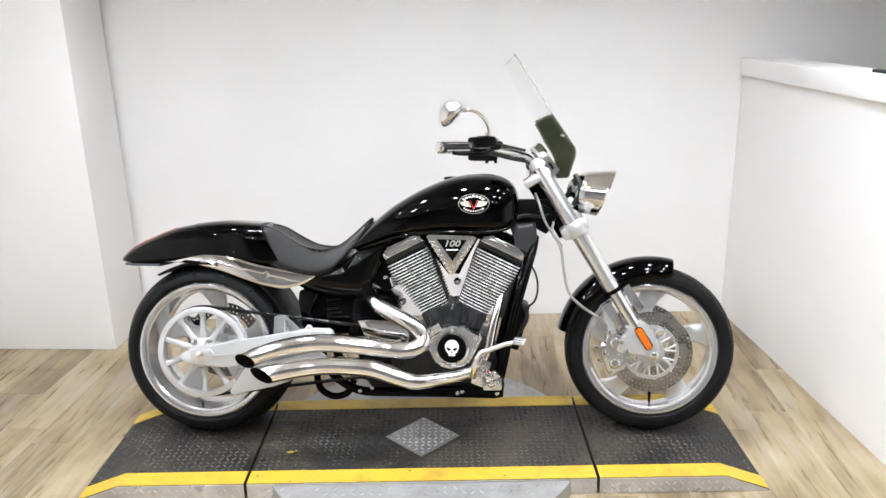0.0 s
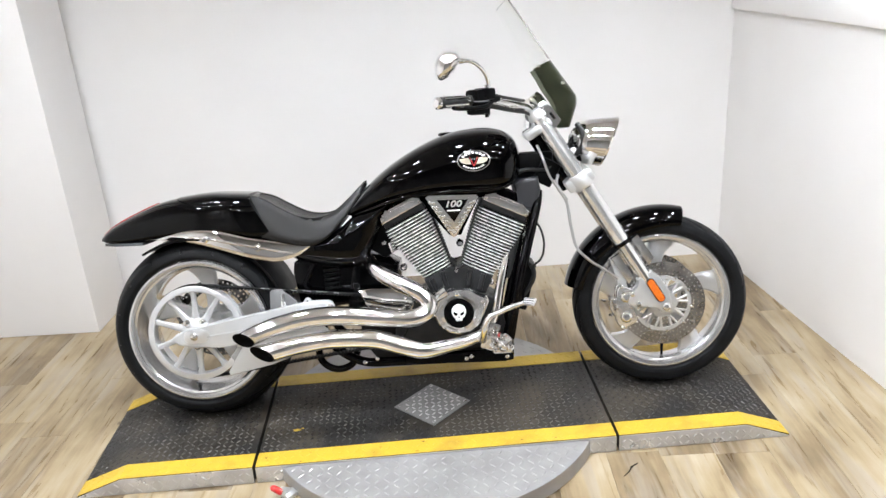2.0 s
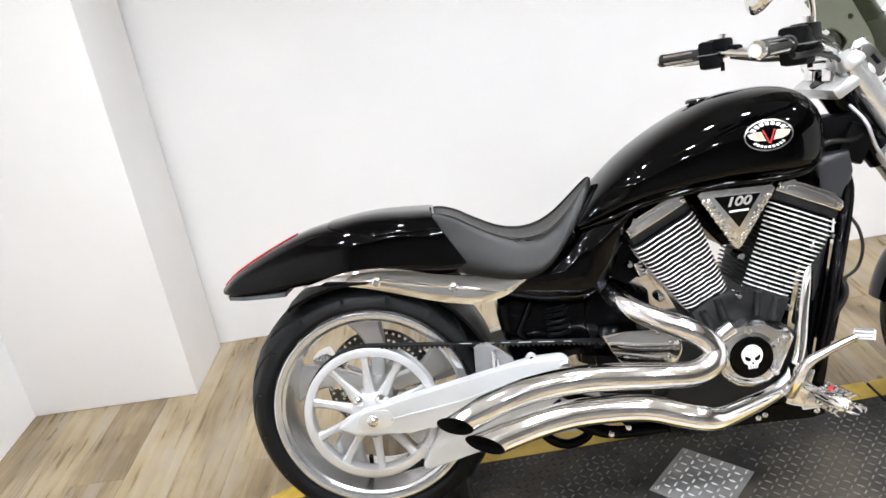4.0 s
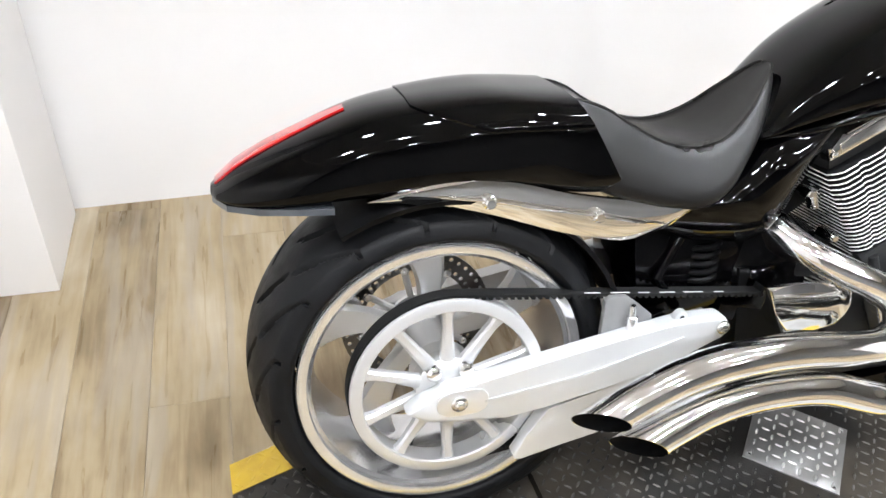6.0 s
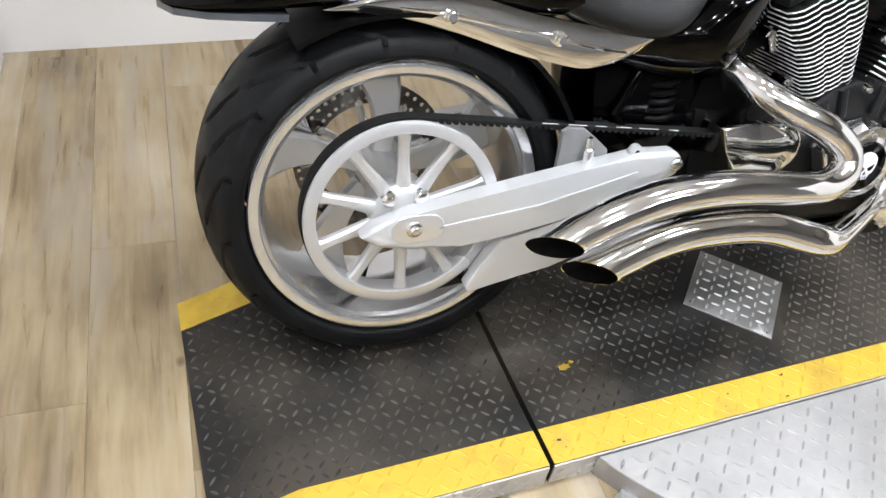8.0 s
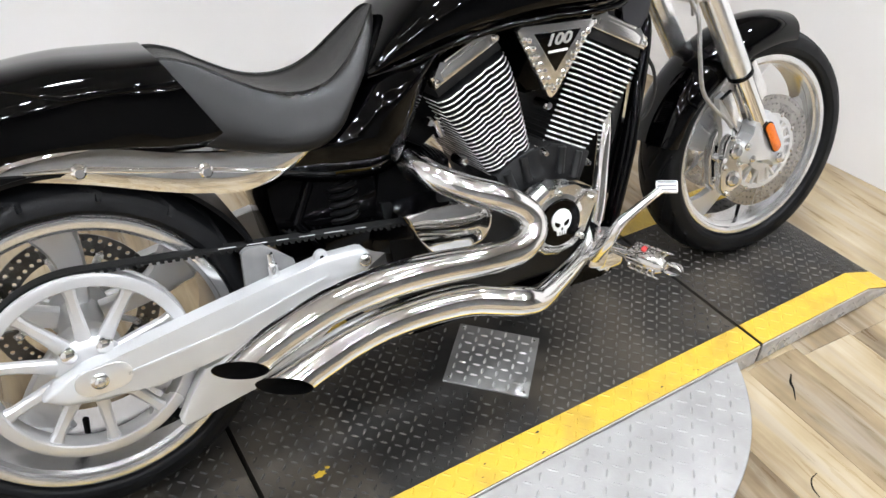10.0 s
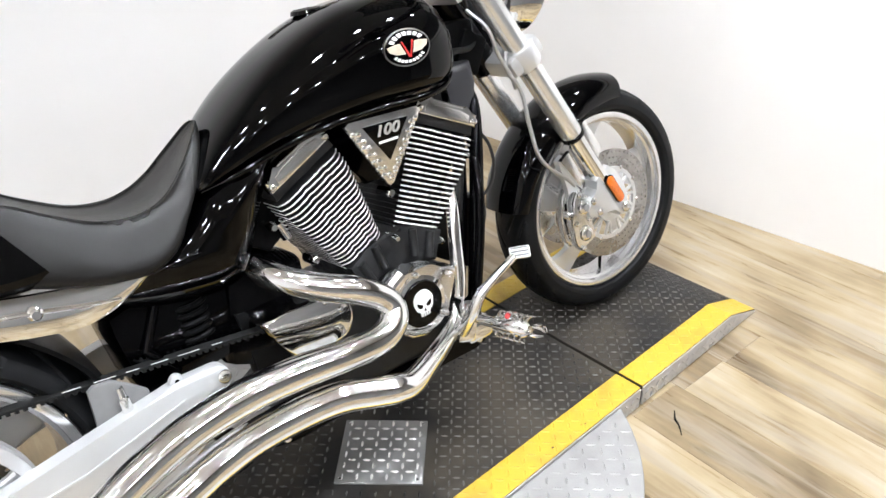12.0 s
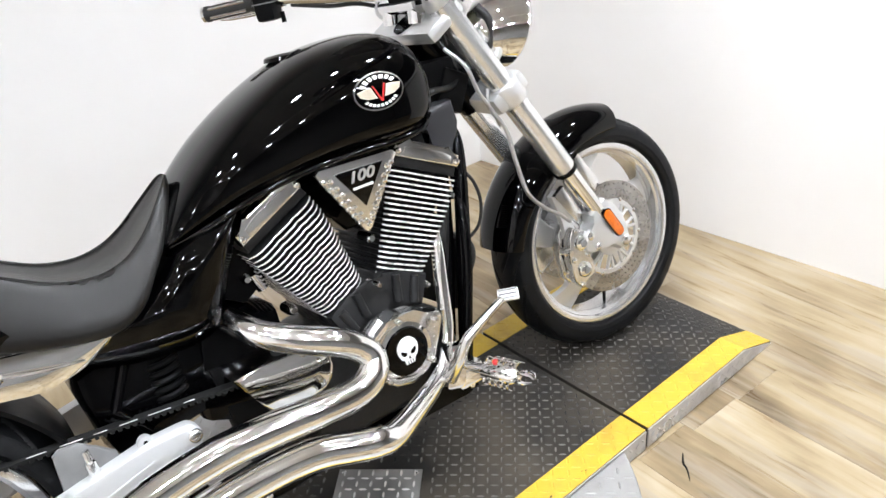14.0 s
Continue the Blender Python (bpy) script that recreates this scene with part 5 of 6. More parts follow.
# prop stand on the far side
st = part("side_stand", tubes(([(0.02, 0.13, 0.165), (0.035, 0.24, 0.125), (0.04, 0.330, 0.085)], [0.016, 0.014, 0.012], 4, 12)), FRAMEB, bike, "black side stand on the far side, down on the deck")
bm = bmesh.new()
box(bm, (0.04, 0.338, 0.338 * math.tan(radians(LEANS)) + 0.002), (0.07, 0.045, 0.006), (LEANS, 0, 0), 0.002)
part("stand_foot", bm, FRAMEB, st)
# cooler in front of the engine
bm = bmesh.new()
box(bm, (0.345, 0, 0.40), (0.04, 0.17, 0.17), (0, 15, 0), 0.008)
part("oil_cooler", bm, PLASTIC, bike)
part("cooler_hose", tubes(([(0.335, -0.06, 0.50), (0.37, -0.085, 0.47), (0.372, -0.09, 0.43), (0.345, -0.08, 0.38), (0.32, -0.07, 0.33)], 0.008, 6, 10)), CABLE, bike)

# neck cover and head stock
NECK = [(0.315, 0.765), (0.345, 0.785), (0.405, 0.79), (0.412, 0.74), (0.398, 0.69), (0.380, 0.655), (0.360, 0.672), (0.345, 0.71), (0.325, 0.742)]
part("neck_cover", plate(NECK, -0.095, 0.095, 0.016, 3), GREYCOVER, bike, "charcoal grey plastic neck cover")
part("head_stock", tubes(([(0.395, 0, 0.965), (0.530, 0, 0.745)], 0.036, 0, 24)), FRAMEB, bike)
bm = bmesh.new()
box(bm, (0.395, 0, 0.83), (0.14, 0.10, 0.09), (0, 0, 0), 0.015)
box(bm, (0.44, -0.045, 0.80), (0.07, 0.03, 0.09), (0, 30, 0), 0.008)
part("ignition_housing", bm, PLASTIC, bike)
part("wiring", tubes(([(0.30, -0.09, 0.79), (0.36, -0.085, 0.815), (0.43, -0.06, 0.81), (0.47, -0.05, 0.83)], 0.007, 6, 10)), CABLE, bike)

# ---- exhausts ----
def exhaust(pts, r, label, slash=(-0.42, -0.75, -0.48)):
    """A swept pipe with a slash-cut open end."""
    c = catmull(pts, 10)
    rings, tang = tube_rings(c, r, 28)
    end, t = Vector(tuple(c[-1])), tang[-1]
    nrm_ = Vector(slash).normalized()
    def onto(ring):
        return [q + t * ((end - q).dot(nrm_) / t.dot(nrm_)) for q in ring]
    axis_end = rings[-1]
    last = onto(axis_end)
    lim = min((q - end).dot(t) for q in last) - 0.004
    rings = [g_ for g_, q in zip(rings, c) if (Vector(tuple(q)) - end).dot(t) < lim or (Vector(tuple(q)) - end).length > 0.2]
    bm = bmesh.new()
    rr = r if isinstance(r, float) else r[-1]
    inner = [end + (q - end) * 0.98 for q in axis_end]
    inner_end = onto(inner)
    deep = [end - t * 0.075 + (q - end) * 0.8 for q in inner]
    loft(bm, rings + [last, inner_end], caps=False)
    vs = loft(bm, [inner_end, deep], caps=False, mat_index=1)
    bm.faces.new(vs[-1]).material_index = 1
    bm.faces.new([bm.verts.new(tuple(q)) for q in rings[0]])
    bmesh.ops.remove_doubles(bm, verts=bm.verts[:], dist=1e-5)
    return part("exhaust_pipe", bm, [PIPECHROME, SOOT], bike, label, sharp=50)


P1 = [(-0.205, -0.10, 0.530), (-0.175, -0.160, 0.502), (-0.120, -0.195, 0.473), (-0.060, -0.213, 0.445), (-0.016, -0.217, 0.413), (0.000, -0.222, 0.385), (-0.013, -0.236, 0.360), (-0.062, -0.250, 0.347), (-0.142, -0.260, 0.356),
      (-0.237, -0.263, 0.369), (-0.333, -0.269, 0.377), (-0.430, -0.274, 0.371), (-0.508, -0.283, 0.356), (-0.575, -0.292, 0.336), (-0.622, -0.298, 0.317)]
P2 = [(0.290, -0.08, 0.56), (0.272, -0.112, 0.50), (0.250, -0.130, 0.42), (0.228, -0.145, 0.33), (0.196, -0.160, 0.276), (0.140, -0.192, 0.248), (0.045, -0.243, 0.241), (-0.022, -0.276, 0.242), (-0.062, -0.284, 0.253), (-0.106, -0.276, 0.265), (-0.171, -0.266, 0.284),
      (-0.244, -0.262, 0.292), (-0.340, -0.267, 0.296), (-0.416, -0.277, 0.291), (-0.481, -0.293, 0.283), (-0.560, -0.314, 0.270)]
e1 = exhaust(P1, [0.024, 0.027, 0.029, 0.030, 0.030, 0.031, 0.032, 0.032, 0.032, 0.032], "curved chrome upper exhaust pipe with a slash-cut end")
e2 = exhaust(P2, [0.015, 0.016, 0.017, 0.020, 0.026, 0.030, 0.032, 0.0325, 0.033, 0.033], "curved chrome lower exhaust pipe with a slash-cut end")

# ---- foot controls ----
fc_ = part("brake_pedal", tubes(([(0.175, -0.20, 0.245), (0.185, -0.235, 0.295), (0.204, -0.250, 0.335), (0.240, -0.250, 0.353), (0.284, -0.246, 0.368), (0.318, -0.240, 0.376)], [0.016, 0.014, 0.012, 0.010, 0.009, 0.009], 6, 12)), POLISH, bike, "polished forward brake pedal")
bm = bmesh.new()
box(bm, (0.340, -0.238, 0.379), (0.046, 0.028, 0.011), (45, 0, -38), 0.004)
pad = part("pedal_pad", bm, SATIN, fc_)
for k in (-1, 0, 1):
    bm = bmesh.new()
    box(bm, pose(0.340, -0.238, 0.379, 45, 0, -38) @ Vector((0, 0.009 * k, 0.0066)), (0.040, 0.0035, 0.003), (45, 0, -38))
    part("pad_rib", bm, CASTGREY, fc_)
bm = bmesh.new()
box(bm, (0.205, -0.170, 0.255), (0.05, 0.05, 0.10), (0, 20, 0), 0.01)
box(bm, (0.245, -0.155, 0.210), (0.07, 0.045, 0.05), (0, 0, 0), 0.01)
part("pedal_mount", bm, CHROME, bike, "chrome forward control mount")
peg = part("foot_peg", tubes(([(0.205, -0.205, 0.268), (0.222, -0.26, 0.262)], [0.011, 0.012], 0, 14)), CHROME, bike, "spiked chrome foot peg with a red stone")
bm = solid([(0.010, 0), (0.021, 0.12), (0.024, 0.5), (0.019, 0.85), (0.008, 1)], (0.220, -0.255, 0.263), (0.246, -0.345, 0.255), 18)
part("peg_body", bm, CHROME, peg)
pd = Vector((0.026, -0.09, -0.008)).normalized()
pu, pv = Vector((0.96, 0.28, 0)), Vector((0, 0, 1))
for i in range(5):
    for a in (35, 90, 145, 200, 340):
        o = Vector((0.222, -0.262, 0.263)) + pd * (0.012 + 0.014 * i)
        dvec = pu * math.cos(radians(a)) + pv * math.sin(radians(a))
        bm = tubes(([o + dvec * 0.018, o + dvec * 0.032 + pd * 0.006, o + dvec * 0.034 + pd * 0.020], [0.004, 0.0028, 0.0008], 3, 6))
        part("peg_spike", bm, CHROME, peg)
for a in (20, 90, 160):
    o = Vector((0.244, -0.340, 0.256))
    dvec = pu * math.cos(radians(a)) + pv * math.sin(radians(a)) * 0.6
    part("peg_claw", tubes(([o, o + dvec * 0.018 + pd * 0.008, o + dvec * 0.020 + pd * 0.028, o + dvec * 0.008 + pd * 0.040], [0.006, 0.005, 0.004, 0.001], 4, 8)), CHROME, peg)
part("peg_stone", solid([(0.007, 0), (0.006, 0.6), (0.002, 1)], (0.231, -0.295, 0.283), (0.231, -0.296, 0.291), 12), REDP, peg)

# ---- front end ----
TOP, AX = Vector((0.414, 0, 1.006)), Vector((FA[0], 0, FA[2]))
fd = (AX - TOP).normalized()
FL = (AX - TOP).length
def along(s, y):
    q = TOP + fd * (FL * s)
    return (q.x, y, q.z)
across = Vector((fd.z, 0, -fd.x))
if across.x < 0:
    across = -across
def fork_plate(pts, y0, y1, bevel=0.006):
    """A flat piece in fork terms: share of the way down, offset forward."""
    out = []
    for s, o in pts:
        q = TOP + fd * (FL * s) + across * o
        out.append((q.x, q.z))
    return plate(out, y0, y1, bevel)
FY = 0.104
fork = part("fork", solid([(0.028, 0), (0.0295, 0.02), (0.0295, 0.96), (0.028, 1)], along(0.0, -FY), along(0.66, -FY), 28), FORKALU, bike, "bright inverted front fork")
part("fork_tube", solid([(0.028, 0), (0.0295, 0.02), (0.0295, 0.96), (0.028, 1)], along(0.0, FY), along(0.66, FY), 28), FORKALU, fork)
for side in (-1, 1):
    y = side * FY
    part("dust_seal", solid([(0.028, 0), (0.031, 0.2), (0.031, 0.7), (0.026, 1)], along(0.655, y), along(0.675, y), 28), FRAMEB, fork)
    part("stanchion", solid([(0.0245, 0), (0.0245, 1)], along(0.66, y), along(0.90, y), 24), CHROME, fork)
    foot = part("fork_foot", fork_plate([(0.835, -0.030), (0.835, 0.028), (0.87, 0.040), (0.93, 0.044), (0.975, 0.036), (1.02, 0.020), (1.035, -0.002), (1.015, -0.022), (0.978, -0.020), (0.955, -0.045), (0.938, -0.085), (0.908, -0.100), (0.880, -0.092), (0.878, -0.060), (0.868, -0.036)], y - 0.022, y + 0.022), SATIN, fork, "cast silver fork foot")
    out = y + side * 0.026
    part("axle_nut", bolt((FA[0] + 0.004, out, FA[2]), (0, side, 0), 0.015, 0.010), POLISH, fork)
    rf_ = along(0.915, out)
    def refl(dx0, w, l, y0, y1):
        pts = []
        for a in np.linspace(0, 180, 9):
            pts.append((0.915 - (l - w) / FL - w / FL * math.sin(radians(a)), dx0 + w * math.cos(radians(a))))
        for a in np.linspace(180, 360, 9):
            pts.append((0.915 + (l - w) / FL - w / FL * math.sin(radians(a)), dx0 + w * math.cos(radians(a))))
        return fork_plate(pts, y0, y1, 0.0015)
    bz_ = part("reflector_bezel", refl(0.004, 0.0155, 0.048, out - side * 0.001, out + side * 0.003), GLOSS, fork)
    part("reflector", refl(0.004, 0.0125, 0.045, out + side * 0.002, out + side * 0.0065), AMBER, fork, "amber side reflector")
    for s in (0.875, 0.925):
        q = along(s, out)
        o = Vector(q) - across * 0.070
        part("caliper_bolt", bolt(o, (0, side, 0), 0.010, 0.008), CHROME, fork)
    # caliper: two halves astride the disc, bridged by bolts, with round pots
    def around(r, a):
        return (FA[0] + r * math.cos(radians(a)), FA[2] + r * math.sin(radians(a)))
    outer = [around(r, a) for r, a in ((0.172, 151), (0.176, 160), (0.170, 170), (0.174, 180), (0.170, 190), (0.176, 200), (0.170, 209))]
    inner_ = [around(r, a) for r, a in ((0.112, 211), (0.100, 200), (0.112, 190), (0.114, 180), (0.112, 170), (0.100, 160), (0.110, 149))]
    y0 = side * 0.078
    cal_ = part("brake_caliper", plate(outer + inner_, y0 + side * 0.008, y0 + side * 0.036, 0.006, 3), POLISH, bike, "polished four-piston front brake caliper")
    part("inner_half", plate(outer + inner_, y0 - side * 0.034, y0 - side * 0.008, 0.006, 3), POLISH, cal_)
    part("pad_carrier", plate([around(0.160, 158), around(0.164, 180), around(0.160, 202), around(0.118, 200), around(0.122, 180), around(0.118, 160)], y0 - side * 0.009, y0 + side * 0.009), SOOT, cal_)
    for a in (164, 195):
        cx_, cz_ = around(0.138, a)
        part("caliper_pot", solid([(0.021, 0), (0.021, 0.5), (0.018, 0.8), (0.010, 1)], (cx_, y0 + side * 0.034, cz_), (cx_, y0 + side * 0.048, cz_), 22), CHROME, cal_)
        part("pot_cap", solid([(0.010, 0), (0.009, 1)], (cx_, y0 + side * 0.047, cz_), (cx_, y0 + side * 0.050, cz_), 16), CASTGREY, cal_)
    for r, a in ((0.164, 153), (0.163, 180), (0.164, 207), (0.116, 180)):
        cx_, cz_ = around(r, a)
        part("bridge_bolt", bolt((cx_, y0 + side * 0.035, cz_), (0, side, 0), 0.0075, 0.008), CHROME, cal_)
    cx_, cz_ = around(0.176, 172)
    part("banjo_bolt", solid([(0.010, 0), (0.010, 0.5), (0.007, 0.55), (0.007, 1)], (cx_, y0 + side * 0.010, cz_), (cx_, y0 + side * 0.046, cz_), 12), CHROME, cal_)
    cx_, cz_ = around(0.178, 190)
    part("bleed_nipple", solid([(0.006, 0), (0.006, 0.4), (0.0035, 0.5), (0.0045, 1)], (cx_, y0 + side * 0.02, cz_), (cx_ - 0.016, y0 + side * 0.03, cz_ + 0.004), 10), CHROME, cal_)
    # bracket from the foot out to the caliper
    part("caliper_bracket", fork_plate([(0.700, -0.070), (0.700, -0.046), (0.79, -0.050), (0.86, -0.075), (0.905, -0.085), (0.915, -0.115), (0.88, -0.118), (0.80, -0.085)], y0 - side * 0.006, y0 + side * 0.010, 0.003), SATIN, fork)

# yokes
for s, o0, o1, hgt, nm in ((0.335, -0.055, 0.050, 0.048, "lower_yoke"), (0.055, -0.078, 0.030, 0.034, "upper_yoke")):
    c0 = TOP + fd * (FL * s)
    a_ = math.degrees(math.atan2(fd.x, -fd.z))
    bm = bmesh.new()
    q = c0 + across * ((o0 + o1) / 2)
    box(bm, q, (o1 - o0, 2 * FY + 0.052, hgt), (0, -a_, 0), 0.014)
    part(nm, bm, SATIN, bike, "cast silver fork yoke")
for side in (-1, 1):
    part("yoke_clamp", solid([(0.036, 0), (0.039, 0.1), (0.039, 0.9), (0.036, 1)], along(0.305, side * FY), along(0.372, side * FY), 28), SATIN, fork)
    part("yoke_bolt", bolt(Vector(along(0.35, side * (FY + 0.010))) - across * 0.044, (-1, 0, 0), 0.007, 0.008), CHROME, fork)
    part("fork_cap", solid([(0.033, 0), (0.034, 0.3), (0.026, 0.8), (0.012, 1)], along(0.02, side * FY), along(-0.025, side * FY), 24), SATIN, fork)
part("steering_damper_cover", tubes(([along(0.30, 0), along(0.02, 0)], 0.026, 0, 20)), PLASTIC, fork)

# front mudguard
bm = bmesh.new()
rings = []
for a in np.linspace(76, 168, 40):
    s = (a - 76) / 92
    ca, sa = math.cos(radians(a)), math.sin(radians(a))
    taper = 1 - 0.10 * abs(2 * s - 1) ** 3
    R_ = 0.346
    prof = []
    half_w = 0.083 * taper
    low = 0.056 + 0.016 * math.sin(math.pi * min(1, s * 1.2))
    for u in np.linspace(-1, 1, 19):
        y = half_w * math.sin(u * math.pi / 2)
        r = R_ - low * (1 - math.cos(u * math.pi / 2)) ** 1.15
        prof.append((r, y))
    inner = [(r - 0.005, y * 0.955) for r, y in prof[::-1]]
    rings.append([(FA[0] + r * ca, y, FA[2] + r * sa) for r, y in prof + inner])
loft(bm, rings)
fm = part("front_mudguard", bm, GLOSS, bike, "short glossy black front mudguard", sharp=50)
for side in (-1, 1):
    bm = fork_plate([(0.70, -0.066), (0.70, -0.030), (0.82, -0.032), (0.84, -0.060)], side * 0.086, side * 0.100, 0.003)
    part("mudguard_stay", bm, POLISH, fm)
    bm = fork_plate([(0.68, 0.032), (0.675, 0.060), (0.80, 0.064), (0.82, 0.034)], side * 0.082, side * 0.094, 0.003)
    part("mudguard_stay", bm, POLISH, fm)

# brake hoses
part("brake_hose", tubes(([(0.475, -0.145, 0.80), (0.470, -0.150, 0.76), (0.500, -0.155, 0.705), (0.512, -0.158, 0.62), (0.530, -0.158, 0.545), (0.575, -0.150, 0.495), (0.630, -0.135, 0.455), (0.672, -0.118, 0.42)], 0.0048, 8, 10)), STEELCABLE, bike, "thin grey brake hose")
part("brake_hose", tubes(([(0.41, -0.11, 0.90), (0.425, -0.155, 0.86), (0.445, -0.158, 0.80), (0.480, -0.150, 0.745), (0.505, -0.13, 0.71)], 0.0045, 8, 10)), STEELCABLE, bike)
part("clutch_cable", tubes(([(0.385, -0.10, 0.64), (0.405, -0.11, 0.60), (0.412, -0.11, 0.55), (0.40, -0.10, 0.50), (0.36, -0.09, 0.47)], 0.004, 8, 8)), CABLE, bike)

# handlebar
def bar_pts(side):
    return [(0.395, side * 0.055, 0.985), (0.390, side * 0.075, 1.022), (0.365, side * 0.130, 1.036), (0.315, side * 0.210, 1.046), (0.258, side * 0.285, 1.060), (0.212, side * 0.335, 1.066), (0.112, side * 0.428, 1.062)]
for dy, dz_ in ((0.0, 0.019), (0.006, -0.020)):
    pts_ = [(x + 0.006, y + dy, z + dz_) for x, y, z in bar_pts(-1)[2:6]]
    part("control_cable", tubes((pts_ + [(0.43, -0.09, 0.965), (0.455, -0.075, 0.90)][:0] , 0.0055, 6, 8)), CABLE, bike)
part("control_cable", tubes(([(0.262, -0.285, 1.045), (0.320, -0.205, 1.026), (0.372, -0.135, 1.016), (0.425, -0.075, 0.975), (0.452, -0.055, 0.90)], 0.005, 6, 8)), CABLE, bike)
part("control_cable", tubes(([(0.262, 0.285, 1.045), (0.320, 0.205, 1.026), (0.372, 0.135, 1.016), (0.425, 0.075, 0.975), (0.452, 0.055, 0.90)], 0.005, 6, 8)), CABLE, bike)
hb = part("handlebar", tubes((bar_pts(-1), 0.0135, 8, 14)), CHROME, bike, "wide swept chrome handlebar")
part("handlebar_half", tubes((bar_pts(1), 0.0135, 8, 14)), CHROME, hb)
part("riser", tubes(([(0.392, -0.055, 0.960), (0.396, -0.055, 1.0)], 0.020, 0, 16)), CHROME, hb)
part("riser", tubes(([(0.392, 0.055, 0.960), (0.396, 0.055, 1.0)], 0.020, 0, 16)), CHROME, hb)
part("bar_clamp", tubes(([(0.396, -0.075, 1.002), (0.396, 0.075, 1.002)], 0.022, 0, 16)), CHROME, hb)
for side in (-1, 1):
    g0, g1 = Vector((0.196, side * 0.345, 1.0645)), Vector((0.104, side * 0.438, 1.062))
    gd = (g1 - g0).normalized()
    gr = part("grip", solid([(0.0175, 0), (0.0185, 0.05), (0.0165, 0.1), (0.0170, 0.9), (0.0190, 0.94), (0.0185, 1)], g0, g1, 24), GRIPRUB, hb, "black ribbed grip with chrome bands")
    for k in range(5):
        a = 72 * k
        w1, w2 = gd.cross(Vector((0, 0, 1))).normalized(), None
        w2 = gd.cross(w1)
        o = w1 * math.cos(radians(a)) + w2 * math.sin(radians(a))
        part("grip_band", tubes(([g0 + gd * 0.02 + o * 0.0165, g1 - gd * 0.014 + o * 0.0165], 0.0035, 0, 8)), CHROME, hb)
    part("grip_end", solid([(0.019, 0), (0.019, 0.6), (0.013, 1)], g1, g1 + gd * 0.012, 24), CHROME, hb)
    sg = part("switch_box", box(bmesh.new(), g0 + Vector((0.022, -side * 0.020, -0.006)), (0.060, 0.050, 0.080), (0, 0, side * 45), 0.012), PLASTIC, hb)
    part("switch_seam", box(bmesh.new(), g0 + Vector((0.022, -side * 0.020, -0.004)), (0.062, 0.052, 0.003), (0, 0, side * 45)), CASTGREY, hb)
    part("master_cylinder", tubes(([g0 + Vector((0.055, -side * 0.04, 0.002)), g0 + Vector((0.085, -side * 0.085, 0.0))], [0.016, 0.013], 0, 16)), PLASTIC, hb)
    part("mirror_clamp", tubes(([g0 + Vector((0.052, -side * 0.034, 0.03)), g0 + Vector((0.055, -side * 0.034, 0.048))], 0.012, 0, 14)), CHROME, hb)
    bm = box(bmesh.new(), g0 + Vector((0.045, -side * 0.035, 0.018)), (0.05, 0.06, 0.038), (0, 0, side * 45), 0.010)
    part("reservoir", bm, PLASTIC, hb, "black brake fluid reservoir")
    part("lever", tubes(([g0 + Vector((0.065, -side * 0.02, -0.012)), g0 + Vector((0.045, side * 0.03, -0.022)), g0 + Vector((-0.02, side * 0.10, -0.024)), g0 + Vector((-0.045, side * 0.135, -0.020))], [0.008, 0.007, 0.006, 0.007], 5, 10)), PLASTIC if side < 0 else CHROME, hb, "brake or clutch lever")
    part("lever_pin", tubes(([g0 + Vector((0.05, -side * 0.03, -0.03)), g0 + Vector((0.05, -side * 0.03, -0.055))], 0.006, 0, 8)), PLASTIC, hb)
part("starter_button", box(bmesh.new(), (0.240, -0.305, 1.0965), (0.012, 0.014, 0.006), (0, 0, -45), 0.002), REDP, hb)

# mirror
for side in (-1,):
    mc = Vector((0.139, side * 0.398, 1.175))
    mir = part("mirror", tubes(([(0.252, side * 0.315, 1.080), (0.254, side * 0.322, 1.119), (0.242, side * 0.342, 1.153), (0.212, side * 0.368, 1.180), (0.178, side * 0.388, 1.186)], 0.006, 6, 10)), CHROME, bike, "chrome teardrop mirror on a curved stem")
    outl = [(0.036, 0.016), (0.026, 0.032), (0.006, 0.038), (-0.018, 0.034), (-0.034, 0.020), (-0.043, -0.006), (-0.040, -0.032), (-0.028, -0.045), (-0.010, -0.040), (0.012, -0.020), (0.030, 0.002)]
    oc = [(q[0], q[1]) for q in catmull([(a, b, 0) for a, b in outl] + [(outl[0][0], outl[0][1], 0)], 4)[:-1]]
    bm = bmesh.new()
    rings = [[(mc.x + a * k, mc.y - side * d_, mc.z + b * k) for a, b in oc] for k, d_ in ((1.0, 0.0), (1.02, -0.003), (0.97, -0.012), (0.85, -0.022), (0.65, -0.030), (0.4, -0.036), (0.1, -0.038))]
    loft(bm, rings)
    part("mirror_shell", bm, CHROME, mir)
    loft_ = bmesh.new()
    loft(loft_, [[(mc.x + a * k, mc.y + side * d_, mc.z + b * k) for a, b in oc] for k, d_ in ((0.90, 0.0005), (0.88, 0.002))])
    part("mirror_glass", loft_, MIRRORG, mir)
    part("mirror_ball", solid([(0.007, 0), (0.009, 0.5), (0.006, 1)], (0.186, side * 0.384, 1.185), (0.166, side * 0.394, 1.184), 14), CHROME, mir)

# speedometer and bracket
part("speedometer", solid([(0.036, 0), (0.040, 0.1), (0.040, 0.7), (0.034, 1)], (0.425, 0, 1.025), (0.395, 0, 1.065), 28), CHROME, bike, "small chrome speedometer")
